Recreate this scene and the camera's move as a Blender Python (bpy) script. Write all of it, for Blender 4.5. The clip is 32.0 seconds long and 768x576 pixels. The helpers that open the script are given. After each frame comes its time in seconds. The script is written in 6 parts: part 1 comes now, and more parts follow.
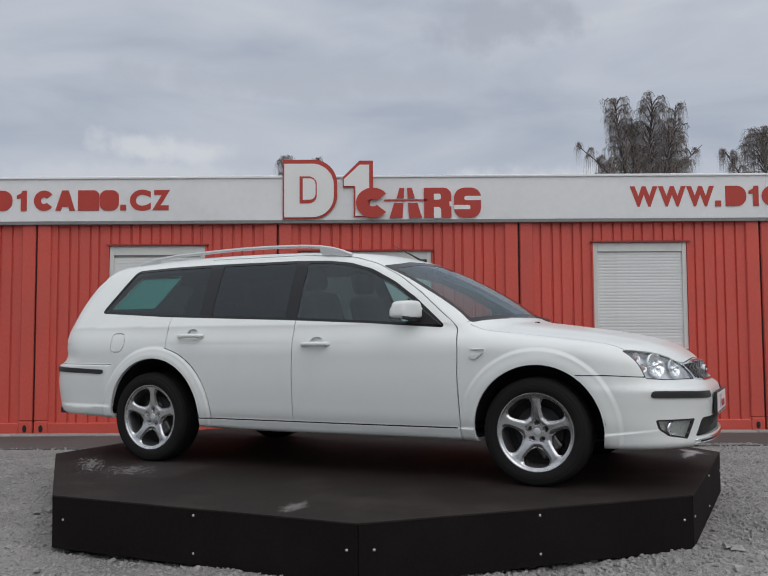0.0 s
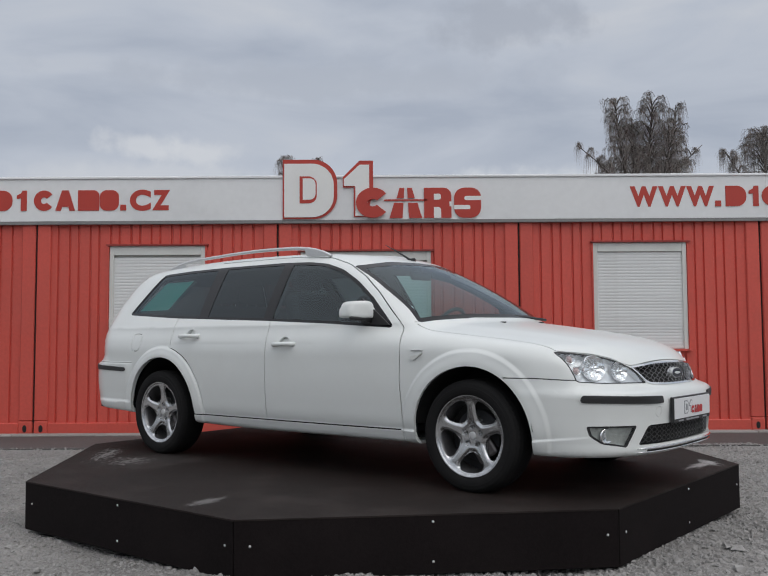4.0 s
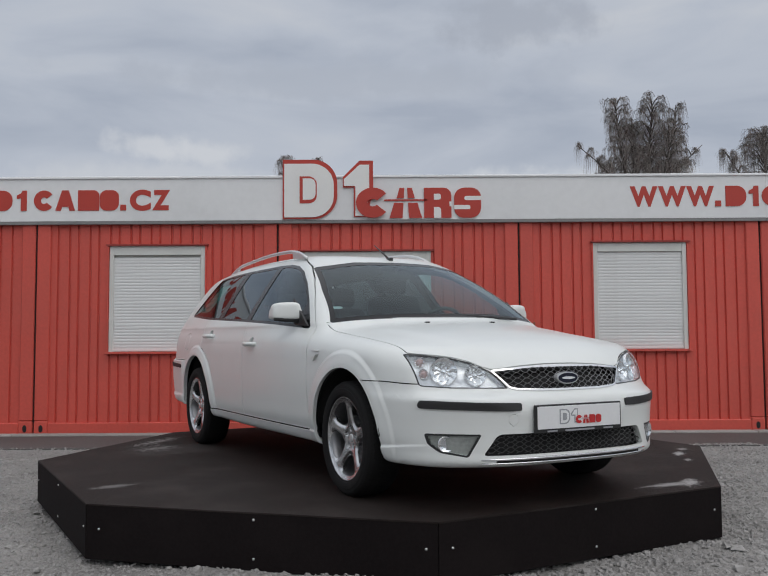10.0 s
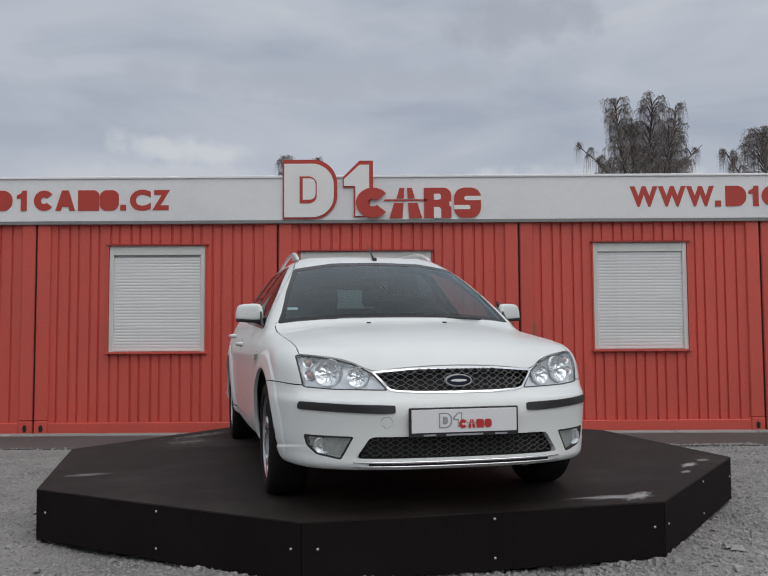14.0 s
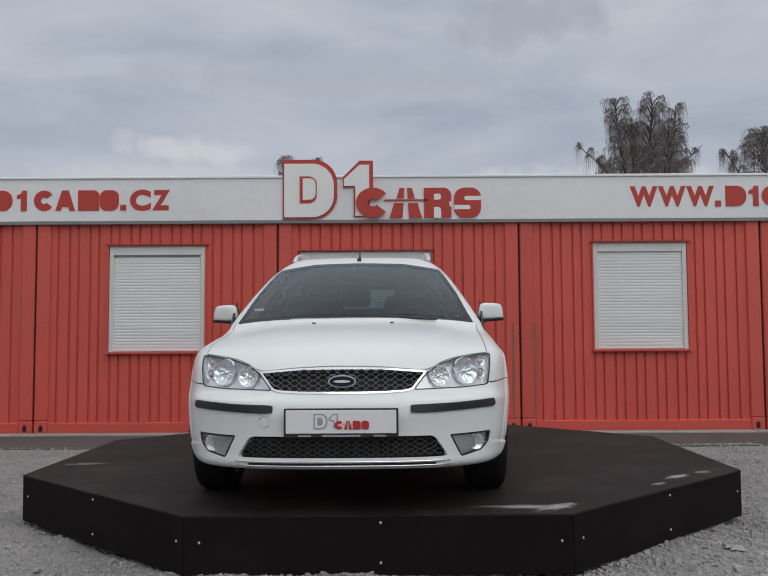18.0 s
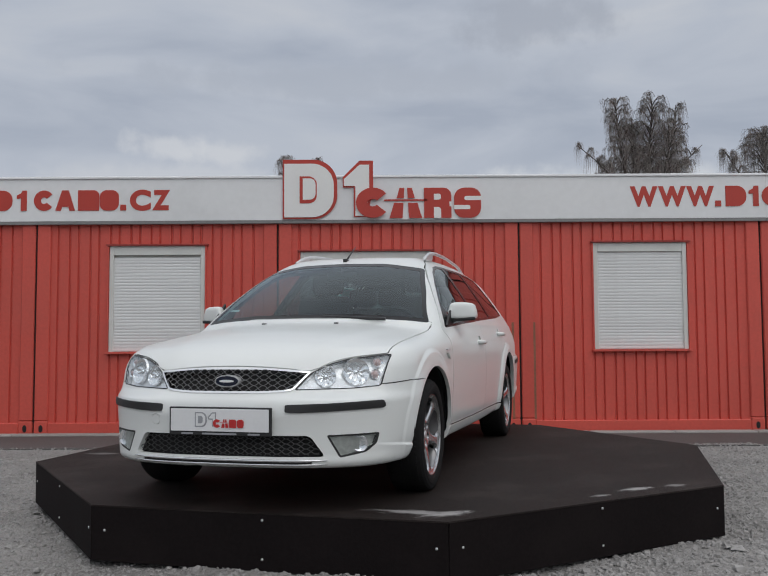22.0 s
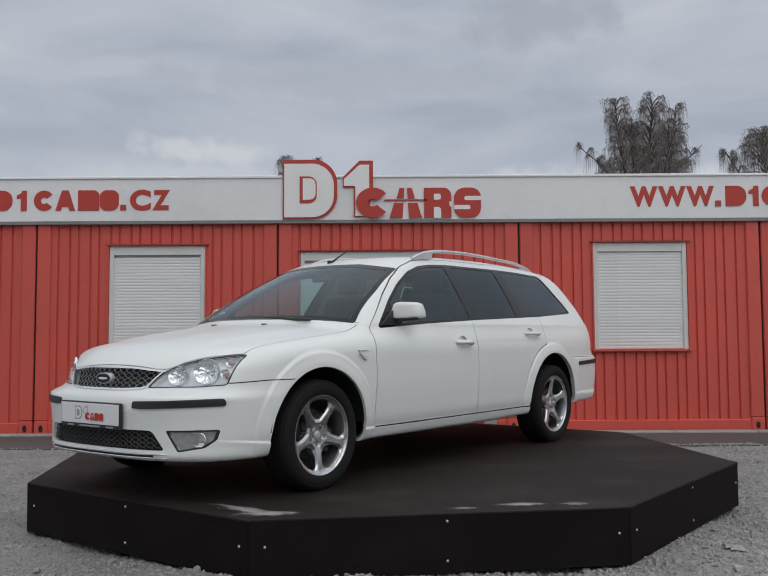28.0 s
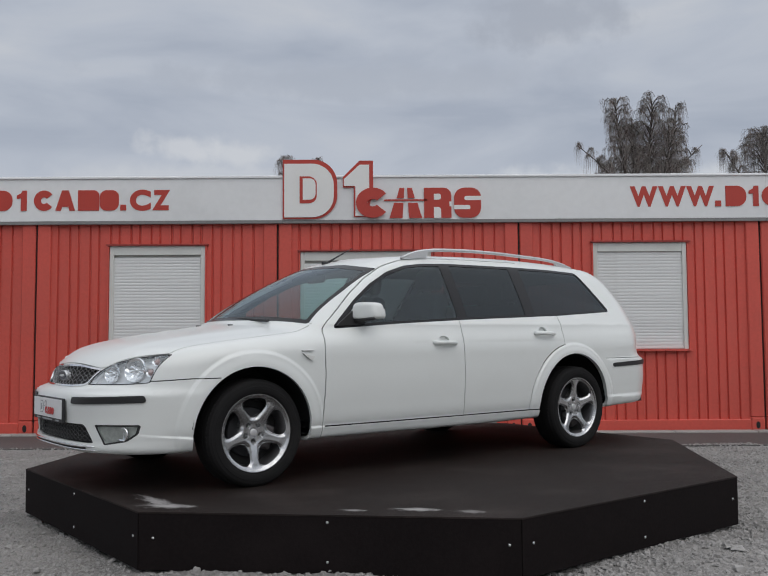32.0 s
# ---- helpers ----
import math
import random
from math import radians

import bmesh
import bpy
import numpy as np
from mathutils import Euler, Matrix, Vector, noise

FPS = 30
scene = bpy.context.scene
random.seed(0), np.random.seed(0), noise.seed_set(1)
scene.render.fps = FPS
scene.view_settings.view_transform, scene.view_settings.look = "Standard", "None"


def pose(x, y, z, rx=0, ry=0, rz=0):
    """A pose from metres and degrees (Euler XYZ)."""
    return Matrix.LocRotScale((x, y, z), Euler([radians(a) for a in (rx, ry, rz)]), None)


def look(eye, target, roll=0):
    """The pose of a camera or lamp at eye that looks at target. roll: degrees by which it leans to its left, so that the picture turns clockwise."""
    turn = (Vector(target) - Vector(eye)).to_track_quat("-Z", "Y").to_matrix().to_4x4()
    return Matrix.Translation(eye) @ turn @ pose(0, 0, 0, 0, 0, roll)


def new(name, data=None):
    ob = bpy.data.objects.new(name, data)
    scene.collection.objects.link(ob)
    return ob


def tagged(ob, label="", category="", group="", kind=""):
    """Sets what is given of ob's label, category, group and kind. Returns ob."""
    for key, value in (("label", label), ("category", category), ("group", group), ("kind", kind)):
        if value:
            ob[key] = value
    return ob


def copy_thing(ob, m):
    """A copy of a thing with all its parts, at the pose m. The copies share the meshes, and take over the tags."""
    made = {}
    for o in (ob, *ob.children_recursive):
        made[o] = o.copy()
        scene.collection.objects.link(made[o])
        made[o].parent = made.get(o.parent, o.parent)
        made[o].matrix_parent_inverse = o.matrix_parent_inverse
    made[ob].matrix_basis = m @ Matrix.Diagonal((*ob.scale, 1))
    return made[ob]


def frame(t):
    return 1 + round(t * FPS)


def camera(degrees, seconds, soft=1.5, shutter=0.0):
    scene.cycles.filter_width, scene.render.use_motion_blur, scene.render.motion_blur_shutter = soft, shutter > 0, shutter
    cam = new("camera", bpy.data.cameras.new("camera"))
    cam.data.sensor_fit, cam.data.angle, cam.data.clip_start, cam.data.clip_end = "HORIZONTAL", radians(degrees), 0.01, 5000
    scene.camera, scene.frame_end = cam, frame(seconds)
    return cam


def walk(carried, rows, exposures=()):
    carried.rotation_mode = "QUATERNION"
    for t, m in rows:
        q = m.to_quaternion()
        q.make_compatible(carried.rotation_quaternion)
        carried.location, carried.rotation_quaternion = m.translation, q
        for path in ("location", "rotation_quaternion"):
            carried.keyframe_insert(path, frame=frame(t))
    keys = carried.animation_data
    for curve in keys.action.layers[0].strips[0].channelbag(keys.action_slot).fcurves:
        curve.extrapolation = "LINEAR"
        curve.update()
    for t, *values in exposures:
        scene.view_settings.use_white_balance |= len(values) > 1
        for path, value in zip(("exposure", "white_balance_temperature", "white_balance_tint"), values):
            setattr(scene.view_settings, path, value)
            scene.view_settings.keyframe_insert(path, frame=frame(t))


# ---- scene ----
# ---------------------------------------------------------------- camera
cam = camera(47.35, 32.0, soft=1.2)
EYE_Z = 1.084
TILT = radians(3.74)
POSE = look((0, 0, EYE_Z), (0, 10 * math.cos(TILT), EYE_Z + 10 * math.sin(TILT)), -0.314)
walk(cam, [(0, POSE), (32, POSE)], exposures=[(0, 0.07), (8, 0.03), (14, 0.0), (32, 0.0)])

# turntable: centre, height of its deck, and its turn in degrees every half second
HUB = Vector((-0.019, 6.455, 0.0))
DECK = 0.301
LEAN = pose(0, 0, 0, 0.545, -0.15, 0)  # the yard rises slightly away from the camera
CAR_OFF = Vector((-0.040, 0.139, 0.003))
TURN = [
    (0.0, -25.7), (0.5, -27.6), (1.0, -29.5), (1.5, -31.3), (2.0, -33.05), (2.5, -34.6), (3.0, -36.2), (3.5, -37.9),
    (5.5, -45.3), (6.0, -47.1), (6.5, -49.0), (7.0, -51.1), (7.5, -52.9), (8.0, -54.7), (8.5, -56.5), (9.0, -58.3),
    (9.5, -60.1), (10.0, -62.05), (10.5, -63.9), (11.0, -65.7), (11.5, -67.6), (12.0, -69.65), (12.5, -71.5),
    (13.0, -73.1), (13.5, -74.9), (14.0, -76.9), (14.5, -78.7), (16.5, -85.4), (17.0, -87.5), (17.5, -89.3),
    (18.0, -91.1), (18.5, -92.8), (19.0, -94.7), (19.5, -96.55), (20.0, -98.6), (20.5, -100.4), (21.0, -102.2),
    (21.5, -103.95), (22.0, -105.9), (22.5, -107.75), (23.0, -109.7), (23.5, -111.4), (24.0, -113.2), (24.5, -114.9),
    (25.0, -116.9), (25.5, -118.6), (27.5, -126.1), (28.0, -127.95), (28.5, -129.7), (29.0, -131.6), (29.5, -133.35),
    (30.0, -135.1), (30.5, -136.7), (31.0, -138.6), (31.5, -140.5), (32.0, -142.6)]

# ---------------------------------------------------------------- light
SUN_EL, SUN_AZ = 55.0, 140.0
world = bpy.data.worlds.new("overcast_sky")
scene.world = world
world.use_nodes = True
wn, wl = world.node_tree.nodes, world.node_tree.links
wn.clear()
w_out = wn.new("ShaderNodeOutputWorld")
w_bg = wn.new("ShaderNodeBackground")
w_sky = wn.new("ShaderNodeTexSky")
w_sky.sky_type = "NISHITA"
w_sky.sun_disc = False
w_sky.sun_elevation = radians(SUN_EL)
w_sky.sun_rotation = radians(SUN_AZ)
w_sky.dust_density = 3.0
w_tc = wn.new("ShaderNodeTexCoord")
w_sep = wn.new("ShaderNodeSeparateXYZ")
wl.new(w_tc.outputs["Generated"], w_sep.inputs[0])
w_ramp = wn.new("ShaderNodeValToRGB")
_e = w_ramp.color_ramp.elements
_e[0].position, _e[0].color = 0.0, (0.33, 0.355, 0.395, 1)
_e[1].position, _e[1].color = 1.0, (0.90, 0.925, 0.97, 1)
_m = _e.new(0.35)
_m.color = (0.54, 0.565, 0.61, 1)
wl.new(w_sep.outputs[2], w_ramp.inputs[0])
w_up = wn.new("ShaderNodeVectorMath")
w_up.operation = "SCALE"
w_up.inputs["Scale"].default_value = 10.0
wl.new(w_ramp.outputs[0], w_up.inputs[0])
w_grey = wn.new("ShaderNodeMix")
w_grey.data_type = "RGBA"
w_grey.inputs[0].default_value = 0.88
wl.new(w_sky.outputs[0], w_grey.inputs[6])
wl.new(w_up.outputs[0], w_grey.inputs[7])
wl.new(w_grey.outputs[2], w_bg.inputs[0])
w_bg.inputs[1].default_value = 0.108
wl.new(w_bg.outputs[0], w_out.inputs[0])

sun_data = bpy.data.lights.new("sun", "SUN")
sun_data.energy = 0.65
sun_data.angle = radians(60)
sun_data.color = (1.0, 0.97, 0.93)
sun = new("sun", sun_data)
_az, _el = radians(SUN_AZ), radians(SUN_EL)
sun.matrix_world = look((30 * math.sin(_az) * math.cos(_el), 30 * math.cos(_az) * math.cos(_el), 30 * math.sin(_el)), (0, 6, 0))


# ---------------------------------------------------------------- materials
def mat(name, col, rough=0.5, metal=0.0, var=0.12, scale=3.0, fine=60.0, bump=0.0, bump_scale=80.0, coat=0.0, dirt=None, dirt_amt=0.0, dirt_scale=1.5, spread=0.0, spec=0.5):
    """A principled surface with two scales of variation, optional relief, stains of their own colour and a spread from piece to piece."""
    m = bpy.data.materials.new(name)
    m.use_nodes = True
    nt = m.node_tree
    n, l = nt.nodes, nt.links
    b = n["Principled BSDF"]
    b.inputs["Metallic"].default_value = metal
    b.inputs["Coat Weight"].default_value = coat
    b.inputs["Specular IOR Level"].default_value = spec
    b.inputs["Coat Roughness"].default_value = 0.14
    tc = n.new("ShaderNodeTexCoord")
    big = n.new("ShaderNodeTexNoise")
    big.inputs["Scale"].default_value = scale
    big.inputs["Detail"].default_value = 5
    small = n.new("ShaderNodeTexNoise")
    small.inputs["Scale"].default_value = fine
    small.inputs["Detail"].default_value = 3
    for t in (big, small):
        l.new(tc.outputs["Object"], t.inputs["Vector"])
    mixn = n.new("ShaderNodeMath")
    mixn.operation = "MULTIPLY_ADD"
    mixn.inputs[1].default_value = 0.5
    l.new(small.outputs[0], mixn.inputs[0])
    half = n.new("ShaderNodeMath")
    half.operation = "MULTIPLY"
    half.inputs[1].default_value = 0.5
    l.new(big.outputs[0], half.inputs[0])
    l.new(half.outputs[0], mixn.inputs[2])
    ramp = n.new("ShaderNodeValToRGB")
    ramp.color_ramp.elements[0].position = 0.3
    ramp.color_ramp.elements[1].position = 0.7
    lo = [max(0.0, c * (1 - var)) for c in col]
    hi = [min(1.0, c * (1 + var)) for c in col]
    ramp.color_ramp.elements[0].color = (*lo, 1)
    ramp.color_ramp.elements[1].color = (*hi, 1)
    l.new(mixn.outputs[0], ramp.inputs[0])
    out = ramp.outputs[0]
    if dirt:
        dn = n.new("ShaderNodeTexNoise")
        dn.inputs["Scale"].default_value = dirt_scale
        dn.inputs["Detail"].default_value = 8
        dn.inputs["Roughness"].default_value = 0.65
        l.new(tc.outputs["Object"], dn.inputs["Vector"])
        dr = n.new("ShaderNodeValToRGB")
        dr.color_ramp.elements[0].position = 0.5
        dr.color_ramp.elements[1].position = 0.72
        dr.color_ramp.elements[1].color = (dirt_amt, dirt_amt, dirt_amt, 1)
        l.new(dn.outputs[0], dr.inputs[0])
        mx = n.new("ShaderNodeMix")
        mx.data_type = "RGBA"
        l.new(dr.outputs[0], mx.inputs[0])
        l.new(out, mx.inputs[6])
        mx.inputs[7].default_value = (*dirt, 1)
        out = mx.outputs[2]
    if spread:
        oi = n.new("ShaderNodeObjectInfo")
        hs = n.new("ShaderNodeHueSaturation")
        mr = n.new("ShaderNodeMapRange")
        mr.inputs[3].default_value = 1 - spread
        mr.inputs[4].default_value = 1 + spread
        l.new(oi.outputs["Random"], mr.inputs[0])
        l.new(mr.outputs[0], hs.inputs["Value"])
        l.new(out, hs.inputs["Color"])
        out = hs.outputs[0]
    l.new(out, b.inputs["Base Color"])
    rr = n.new("ShaderNodeMapRange")
    rr.inputs[3].default_value = max(0.02, rough * 0.85)
    rr.inputs[4].default_value = min(1.0, rough * 1.15)
    l.new(big.outputs[0], rr.inputs[0])
    l.new(rr.outputs[0], b.inputs["Roughness"])
    if bump:
        bn = n.new("ShaderNodeTexNoise")
        bn.inputs["Scale"].default_value = bump_scale
        bn.inputs["Detail"].default_value = 6
        l.new(tc.outputs["Object"], bn.inputs["Vector"])
        bp = n.new("ShaderNodeBump")
        bp.inputs["Strength"].default_value = bump
        bp.inputs["Distance"].default_value = 0.01
        l.new(bn.outputs[0], bp.inputs["Height"])
        l.new(bp.outputs[0], b.inputs["Normal"])
    return m


def glass_mat(name, tint, ior=1.5):
    """Thin tinted glass: what lies behind shows through, the surface mirrors more at grazing angles."""
    m = bpy.data.materials.new(name)
    m.use_nodes = True
    n, l = m.node_tree.nodes, m.node_tree.links
    n.clear()
    o = n.new("ShaderNodeOutputMaterial")
    tr = n.new("ShaderNodeBsdfTransparent")
    tr.inputs[0].default_value = (*tint, 1)
    gl = n.new("ShaderNodeBsdfGlossy")
    gl.inputs["Roughness"].default_value = 0.015
    gl.inputs[0].default_value = (0.86, 0.95, 1.0, 1)
    lw = n.new("ShaderNodeLayerWeight")
    lw.inputs[0].default_value = 0.5
    pw = n.new("ShaderNodeMath")
    pw.operation = "POWER"
    pw.inputs[1].default_value = 5.0
    l.new(lw.outputs["Facing"], pw.inputs[0])
    fr = n.new("ShaderNodeMath")
    fr.operation = "MULTIPLY_ADD"
    f0 = ((ior - 1) / (ior + 1)) ** 2
    fr.inputs[1].default_value = 1 - f0
    fr.inputs[2].default_value = f0
    l.new(pw.outputs[0], fr.inputs[0])
    mx = n.new("ShaderNodeMixShader")
    l.new(fr.outputs[0], mx.inputs[0])
    l.new(tr.outputs[0], mx.inputs[1])
    l.new(gl.outputs[0], mx.inputs[2])
    l.new(mx.outputs[0], o.inputs[0])
    return m


M_PAINT = mat("white_car_paint", (0.765, 0.788, 0.772), 0.34, var=0.02, scale=2.0, fine=400.0, coat=0.5, dirt=(0.55, 0.54, 0.50), dirt_amt=0.10, dirt_scale=2.2)
M_TRIM = mat("black_plastic_trim", (0.02, 0.02, 0.021), 0.5, var=0.25, fine=300.0, bump=0.08, bump_scale=600.0)
M_GLOSSBLACK = mat("black_glass_edge", (0.010, 0.010, 0.012), 0.2, var=0.2, spec=0.28)
M_DARK = mat("dark_underbody", (0.012, 0.012, 0.012), 0.8, var=0.4)
M_LINING = mat("dark_grey_lining", (0.022, 0.023, 0.026), 0.85, var=0.2, fine=200.0)
M_SEAT = mat("charcoal_seat_cloth", (0.018, 0.019, 0.022), 0.9, var=0.3, fine=250.0, bump=0.2, bump_scale=400.0)
M_GLASS = glass_mat("green_tinted_glass", (0.50, 0.66, 0.65), 1.68)
M_REARGLASS = glass_mat("smoked_rear_glass", (0.16, 0.20, 0.20), 1.60)
M_PRIVACY = glass_mat("dark_privacy_glass", (0.085, 0.095, 0.10), 1.60)
M_LENS = glass_mat("clear_lamp_lens", (0.93, 0.95, 0.96), 1.45)
M_CHROME = mat("polished_chrome", (0.78, 0.79, 0.80), 0.08, metal=1.0, var=0.04)
M_ALLOY = mat("polished_alloy", (0.60, 0.605, 0.615), 0.24, metal=0.9, var=0.06, fine=120.0, dirt=(0.12, 0.115, 0.11), dirt_amt=0.45, dirt_scale=14.0)
M_NUTSHADE = mat("dark_nut_and_hole_shade", (0.05, 0.05, 0.05), 0.5, metal=0.8, var=0.2)
M_STEEL = mat("dark_brake_steel", (0.16, 0.15, 0.15), 0.45, metal=1.0, var=0.2)
M_REFLECT = mat("lamp_reflector", (0.90, 0.905, 0.92), 0.2, metal=0.45, var=0.1, fine=40.0, bump=0.5, bump_scale=32.0)
M_FOGDISH = mat("dull_fog_lamp_dish", (0.46, 0.47, 0.44), 0.3, metal=0.5, var=0.25, scale=12.0, fine=60.0, bump=0.5, bump_scale=40.0)
M_RUBBER = mat("tyre_rubber", (0.0125, 0.0122, 0.0125), 0.8, spec=0.2, var=0.25, fine=200.0, bump=0.12, bump_scale=150.0, dirt=(0.035, 0.032, 0.03), dirt_amt=0.3, dirt_scale=5.0)
M_ORANGE = mat("amber_bulb", (0.55, 0.40, 0.38), 0.25, var=0.1)
M_REDLAMP = mat("red_lamp_plastic", (0.5, 0.02, 0.02), 0.15, var=0.1)
M_BADGE = mat("dark_blue_enamel", (0.012, 0.016, 0.035), 0.2, var=0.1, coat=0.4)
M_PLATE = mat("white_plate_enamel", (0.78, 0.79, 0.80), 0.3, var=0.03)
M_PLATERED = mat("plate_red_print", (0.50, 0.03, 0.03), 0.4, var=0.08)
M_PLATEGREY = mat("plate_grey_print", (0.32, 0.33, 0.35), 0.4, var=0.08)
M_DECK = mat("brown_black_deck", (0.0178, 0.0133, 0.0119), 0.74, var=0.35, scale=1.1, fine=40.0, bump=0.35, bump_scale=140.0, dirt=(0.062, 0.050, 0.046), dirt_amt=0.5, dirt_scale=1.5, spec=0.18)
M_SKIRT = mat("black_skirt_board", (0.0118, 0.0092, 0.0094), 0.8, var=0.25, scale=2.0, fine=60.0, bump=0.1, bump_scale=120.0, dirt=(0.018, 0.0142, 0.014), dirt_amt=0.5, dirt_scale=2.0, spec=0.08)


def pale_smears(m, spots, col):
    """Pale smears: soft patches (x, y, turn, half length, half width, amount, coarse or speckled) broken up by streaky
    grain.
    """
    n, l = m.node_tree.nodes, m.node_tree.links
    b = n["Principled BSDF"]
    tc = n.new("ShaderNodeTexCoord")
    total = None
    for x, y, turn, hl, hw, amount, grain in spots:
        mp = n.new("ShaderNodeMapping")
        mp.vector_type = "TEXTURE"
        mp.inputs["Location"].default_value = (x, y, 0)
        mp.inputs["Rotation"].default_value = (0, 0, turn)
        mp.inputs["Scale"].default_value = (hl, hw, 1)
        l.new(tc.outputs["Object"], mp.inputs[0])
        g = n.new("ShaderNodeTexGradient")
        g.gradient_type = "SPHERICAL"
        l.new(mp.outputs[0], g.inputs[0])
        ns = n.new("ShaderNodeTexNoise")
        ns.inputs["Scale"].default_value = 3.2 if grain < 1 else 13.0
        ns.inputs["Detail"].default_value = 7
        ns.inputs["Roughness"].default_value = 0.72
        ns.inputs["Distortion"].default_value = 0.4
        l.new(mp.outputs[0], ns.inputs["Vector"])
        ad = n.new("ShaderNodeMath")
        ad.operation = "MULTIPLY_ADD"
        ad.inputs[1].default_value = 0.55
        l.new(g.outputs["Fac"], ad.inputs[0])
        l.new(ns.outputs[0], ad.inputs[2])
        mr = n.new("ShaderNodeMapRange")
        mr.interpolation_type = "SMOOTHSTEP"
        mr.inputs[1].default_value = 0.66 if grain < 1 else 0.90
        mr.inputs[2].default_value = 0.98 if grain < 1 else 1.04
        mr.inputs[4].default_value = amount
        l.new(ad.outputs[0], mr.inputs[0])
        cut = n.new("ShaderNodeMath")
        cut.operation = "MULTIPLY"
        edge = n.new("ShaderNodeMapRange")
        edge.inputs[2].default_value = 0.18
        l.new(g.outputs["Fac"], edge.inputs[0])
        l.new(mr.outputs[0], cut.inputs[0])
        l.new(edge.outputs[0], cut.inputs[1])
        if total is None:
            total = cut.outputs[0]
        else:
            mx = n.new("ShaderNodeMath")
            mx.operation = "MAXIMUM"
            l.new(total, mx.inputs[0])
            l.new(cut.outputs[0], mx.inputs[1])
            total = mx.outputs[0]
    src = b.inputs["Base Color"].links[0].from_socket
    mix = n.new("ShaderNodeMix")
    mix.data_type = "RGBA"
    l.new(total, mix.inputs[0])
    l.new(src, mix.inputs[6])
    mix.inputs[7].default_value = (*col, 1)
    l.new(mix.outputs[2], b.inputs["Base Color"])


def rim_spot(a0, a1, r0, r1, amount, radial=False, grain=0):
    a, r = radians((a0 + a1) / 2), (r0 + r1) / 2
    side = radians(0.7 + 45 * round((math.degrees(a) - 0.7) / 45)) + math.pi / 2
    hl, hw = r * radians(abs(a1 - a0)) / 2 * 1.5, (r1 - r0) / 2 * 1.7
    return (r * math.cos(a), r * math.sin(a), a if radial else side, hw if radial else hl, hl if radial else hw, amount, grain)


pale_smears(M_DECK, [rim_spot(14, 27, 2.13, 2.24, 0.9), rim_spot(20, 28, 2.18, 2.30, 1.0), rim_spot(47, 51, 2.09, 2.15, 0.7), rim_spot(54, 61, 2.07, 2.16, 1.0), rim_spot(62, 66, 2.17, 2.26, 0.6), rim_spot(-78.5, -74.5, 1.92, 2.20, 0.4, True), rim_spot(-146, -114, 1.45, 2.10, 0.40, False, 1), rim_spot(-165, -118, 1.85, 2.2, 0.5, False, 1), rim_spot(-146, -114, 1.2, 2.10, 0.06)], (0.34, 0.33, 0.325))
M_BOLT = mat("zinc_bolt", (0.70, 0.70, 0.70), 0.35, metal=0.6, var=0.1)
M_RED = mat("red_container_paint", (0.625, 0.093, 0.068), 0.45, var=0.10, scale=1.1, fine=30.0, bump=0.05, bump_scale=30.0, dirt=(0.46, 0.095, 0.072), dirt_amt=0.45, dirt_scale=0.9, spread=0.05)
M_REDDARK = mat("red_groove_paint", (0.30, 0.038, 0.03), 0.5, var=0.12)
M_BLACKGAP = mat("black_joint_and_hole_fill", (0.012, 0.011, 0.011), 0.7, var=0.3)
M_SHUTTER = mat("white_shutter", (0.76, 0.77, 0.765), 0.4, var=0.04, spread=0.025, dirt=(0.55, 0.55, 0.52), dirt_amt=0.25, dirt_scale=3.0)
M_WINFRAME = mat("white_window_frame", (0.68, 0.69, 0.66), 0.4, var=0.06, dirt=(0.5, 0.5, 0.46), dirt_amt=0.3, dirt_scale=4.0)
M_FASCIA = mat("white_fascia_sheet", (0.80, 0.81, 0.815), 0.35, var=0.04, scale=0.8, fine=12.0, dirt=(0.52, 0.53, 0.53), dirt_amt=0.35, dirt_scale=0.7)
M_FASCIATOP = mat("bright_fascia_cap", (0.86, 0.87, 0.88), 0.3, var=0.03)
M_FASCIAEDGE = mat("grey_fascia_edge", (0.22, 0.22, 0.22), 0.5, var=0.15)
M_SIGNRED = mat("red_sign_film", (0.47, 0.048, 0.032), 0.4, var=0.06)
M_SIGNWHITE = mat("white_sign_panel", (0.82, 0.82, 0.80), 0.35, var=0.03)
M_ASPHALT = mat("dark_wet_asphalt", (0.085, 0.082, 0.08), 0.75, var=0.25, scale=1.2, fine=90.0, bump=0.4, bump_scale=120.0)
M_KERB = mat("pale_concrete", (0.31, 0.30, 0.285), 0.85, var=0.22, scale=2.0, fine=50.0, bump=0.3, bump_scale=60.0, spread=0.1)
M_GRAVEL = mat("grey_gravel_bed", (0.235, 0.225, 0.215), 0.9, var=0.65, scale=1.2, fine=95.0, bump=1.0, bump_scale=80.0, dirt=(0.33, 0.315, 0.30), dirt_amt=0.6, dirt_scale=0.8)
M_STONE = mat("grey_limestone_chips", (0.30, 0.29, 0.28), 0.85, var=0.3, scale=3.0, fine=40.0, bump=0.3, bump_scale=60.0)
M_BARK = mat("dark_birch_bark", (0.125, 0.112, 0.104), 0.85, var=0.3, scale=4.0, fine=40.0, bump=0.3, bump_scale=20.0)
M_TWIG = mat("brown_bare_twigs", (0.25, 0.225, 0.21), 0.85, var=0.35, scale=0.8, fine=20.0)
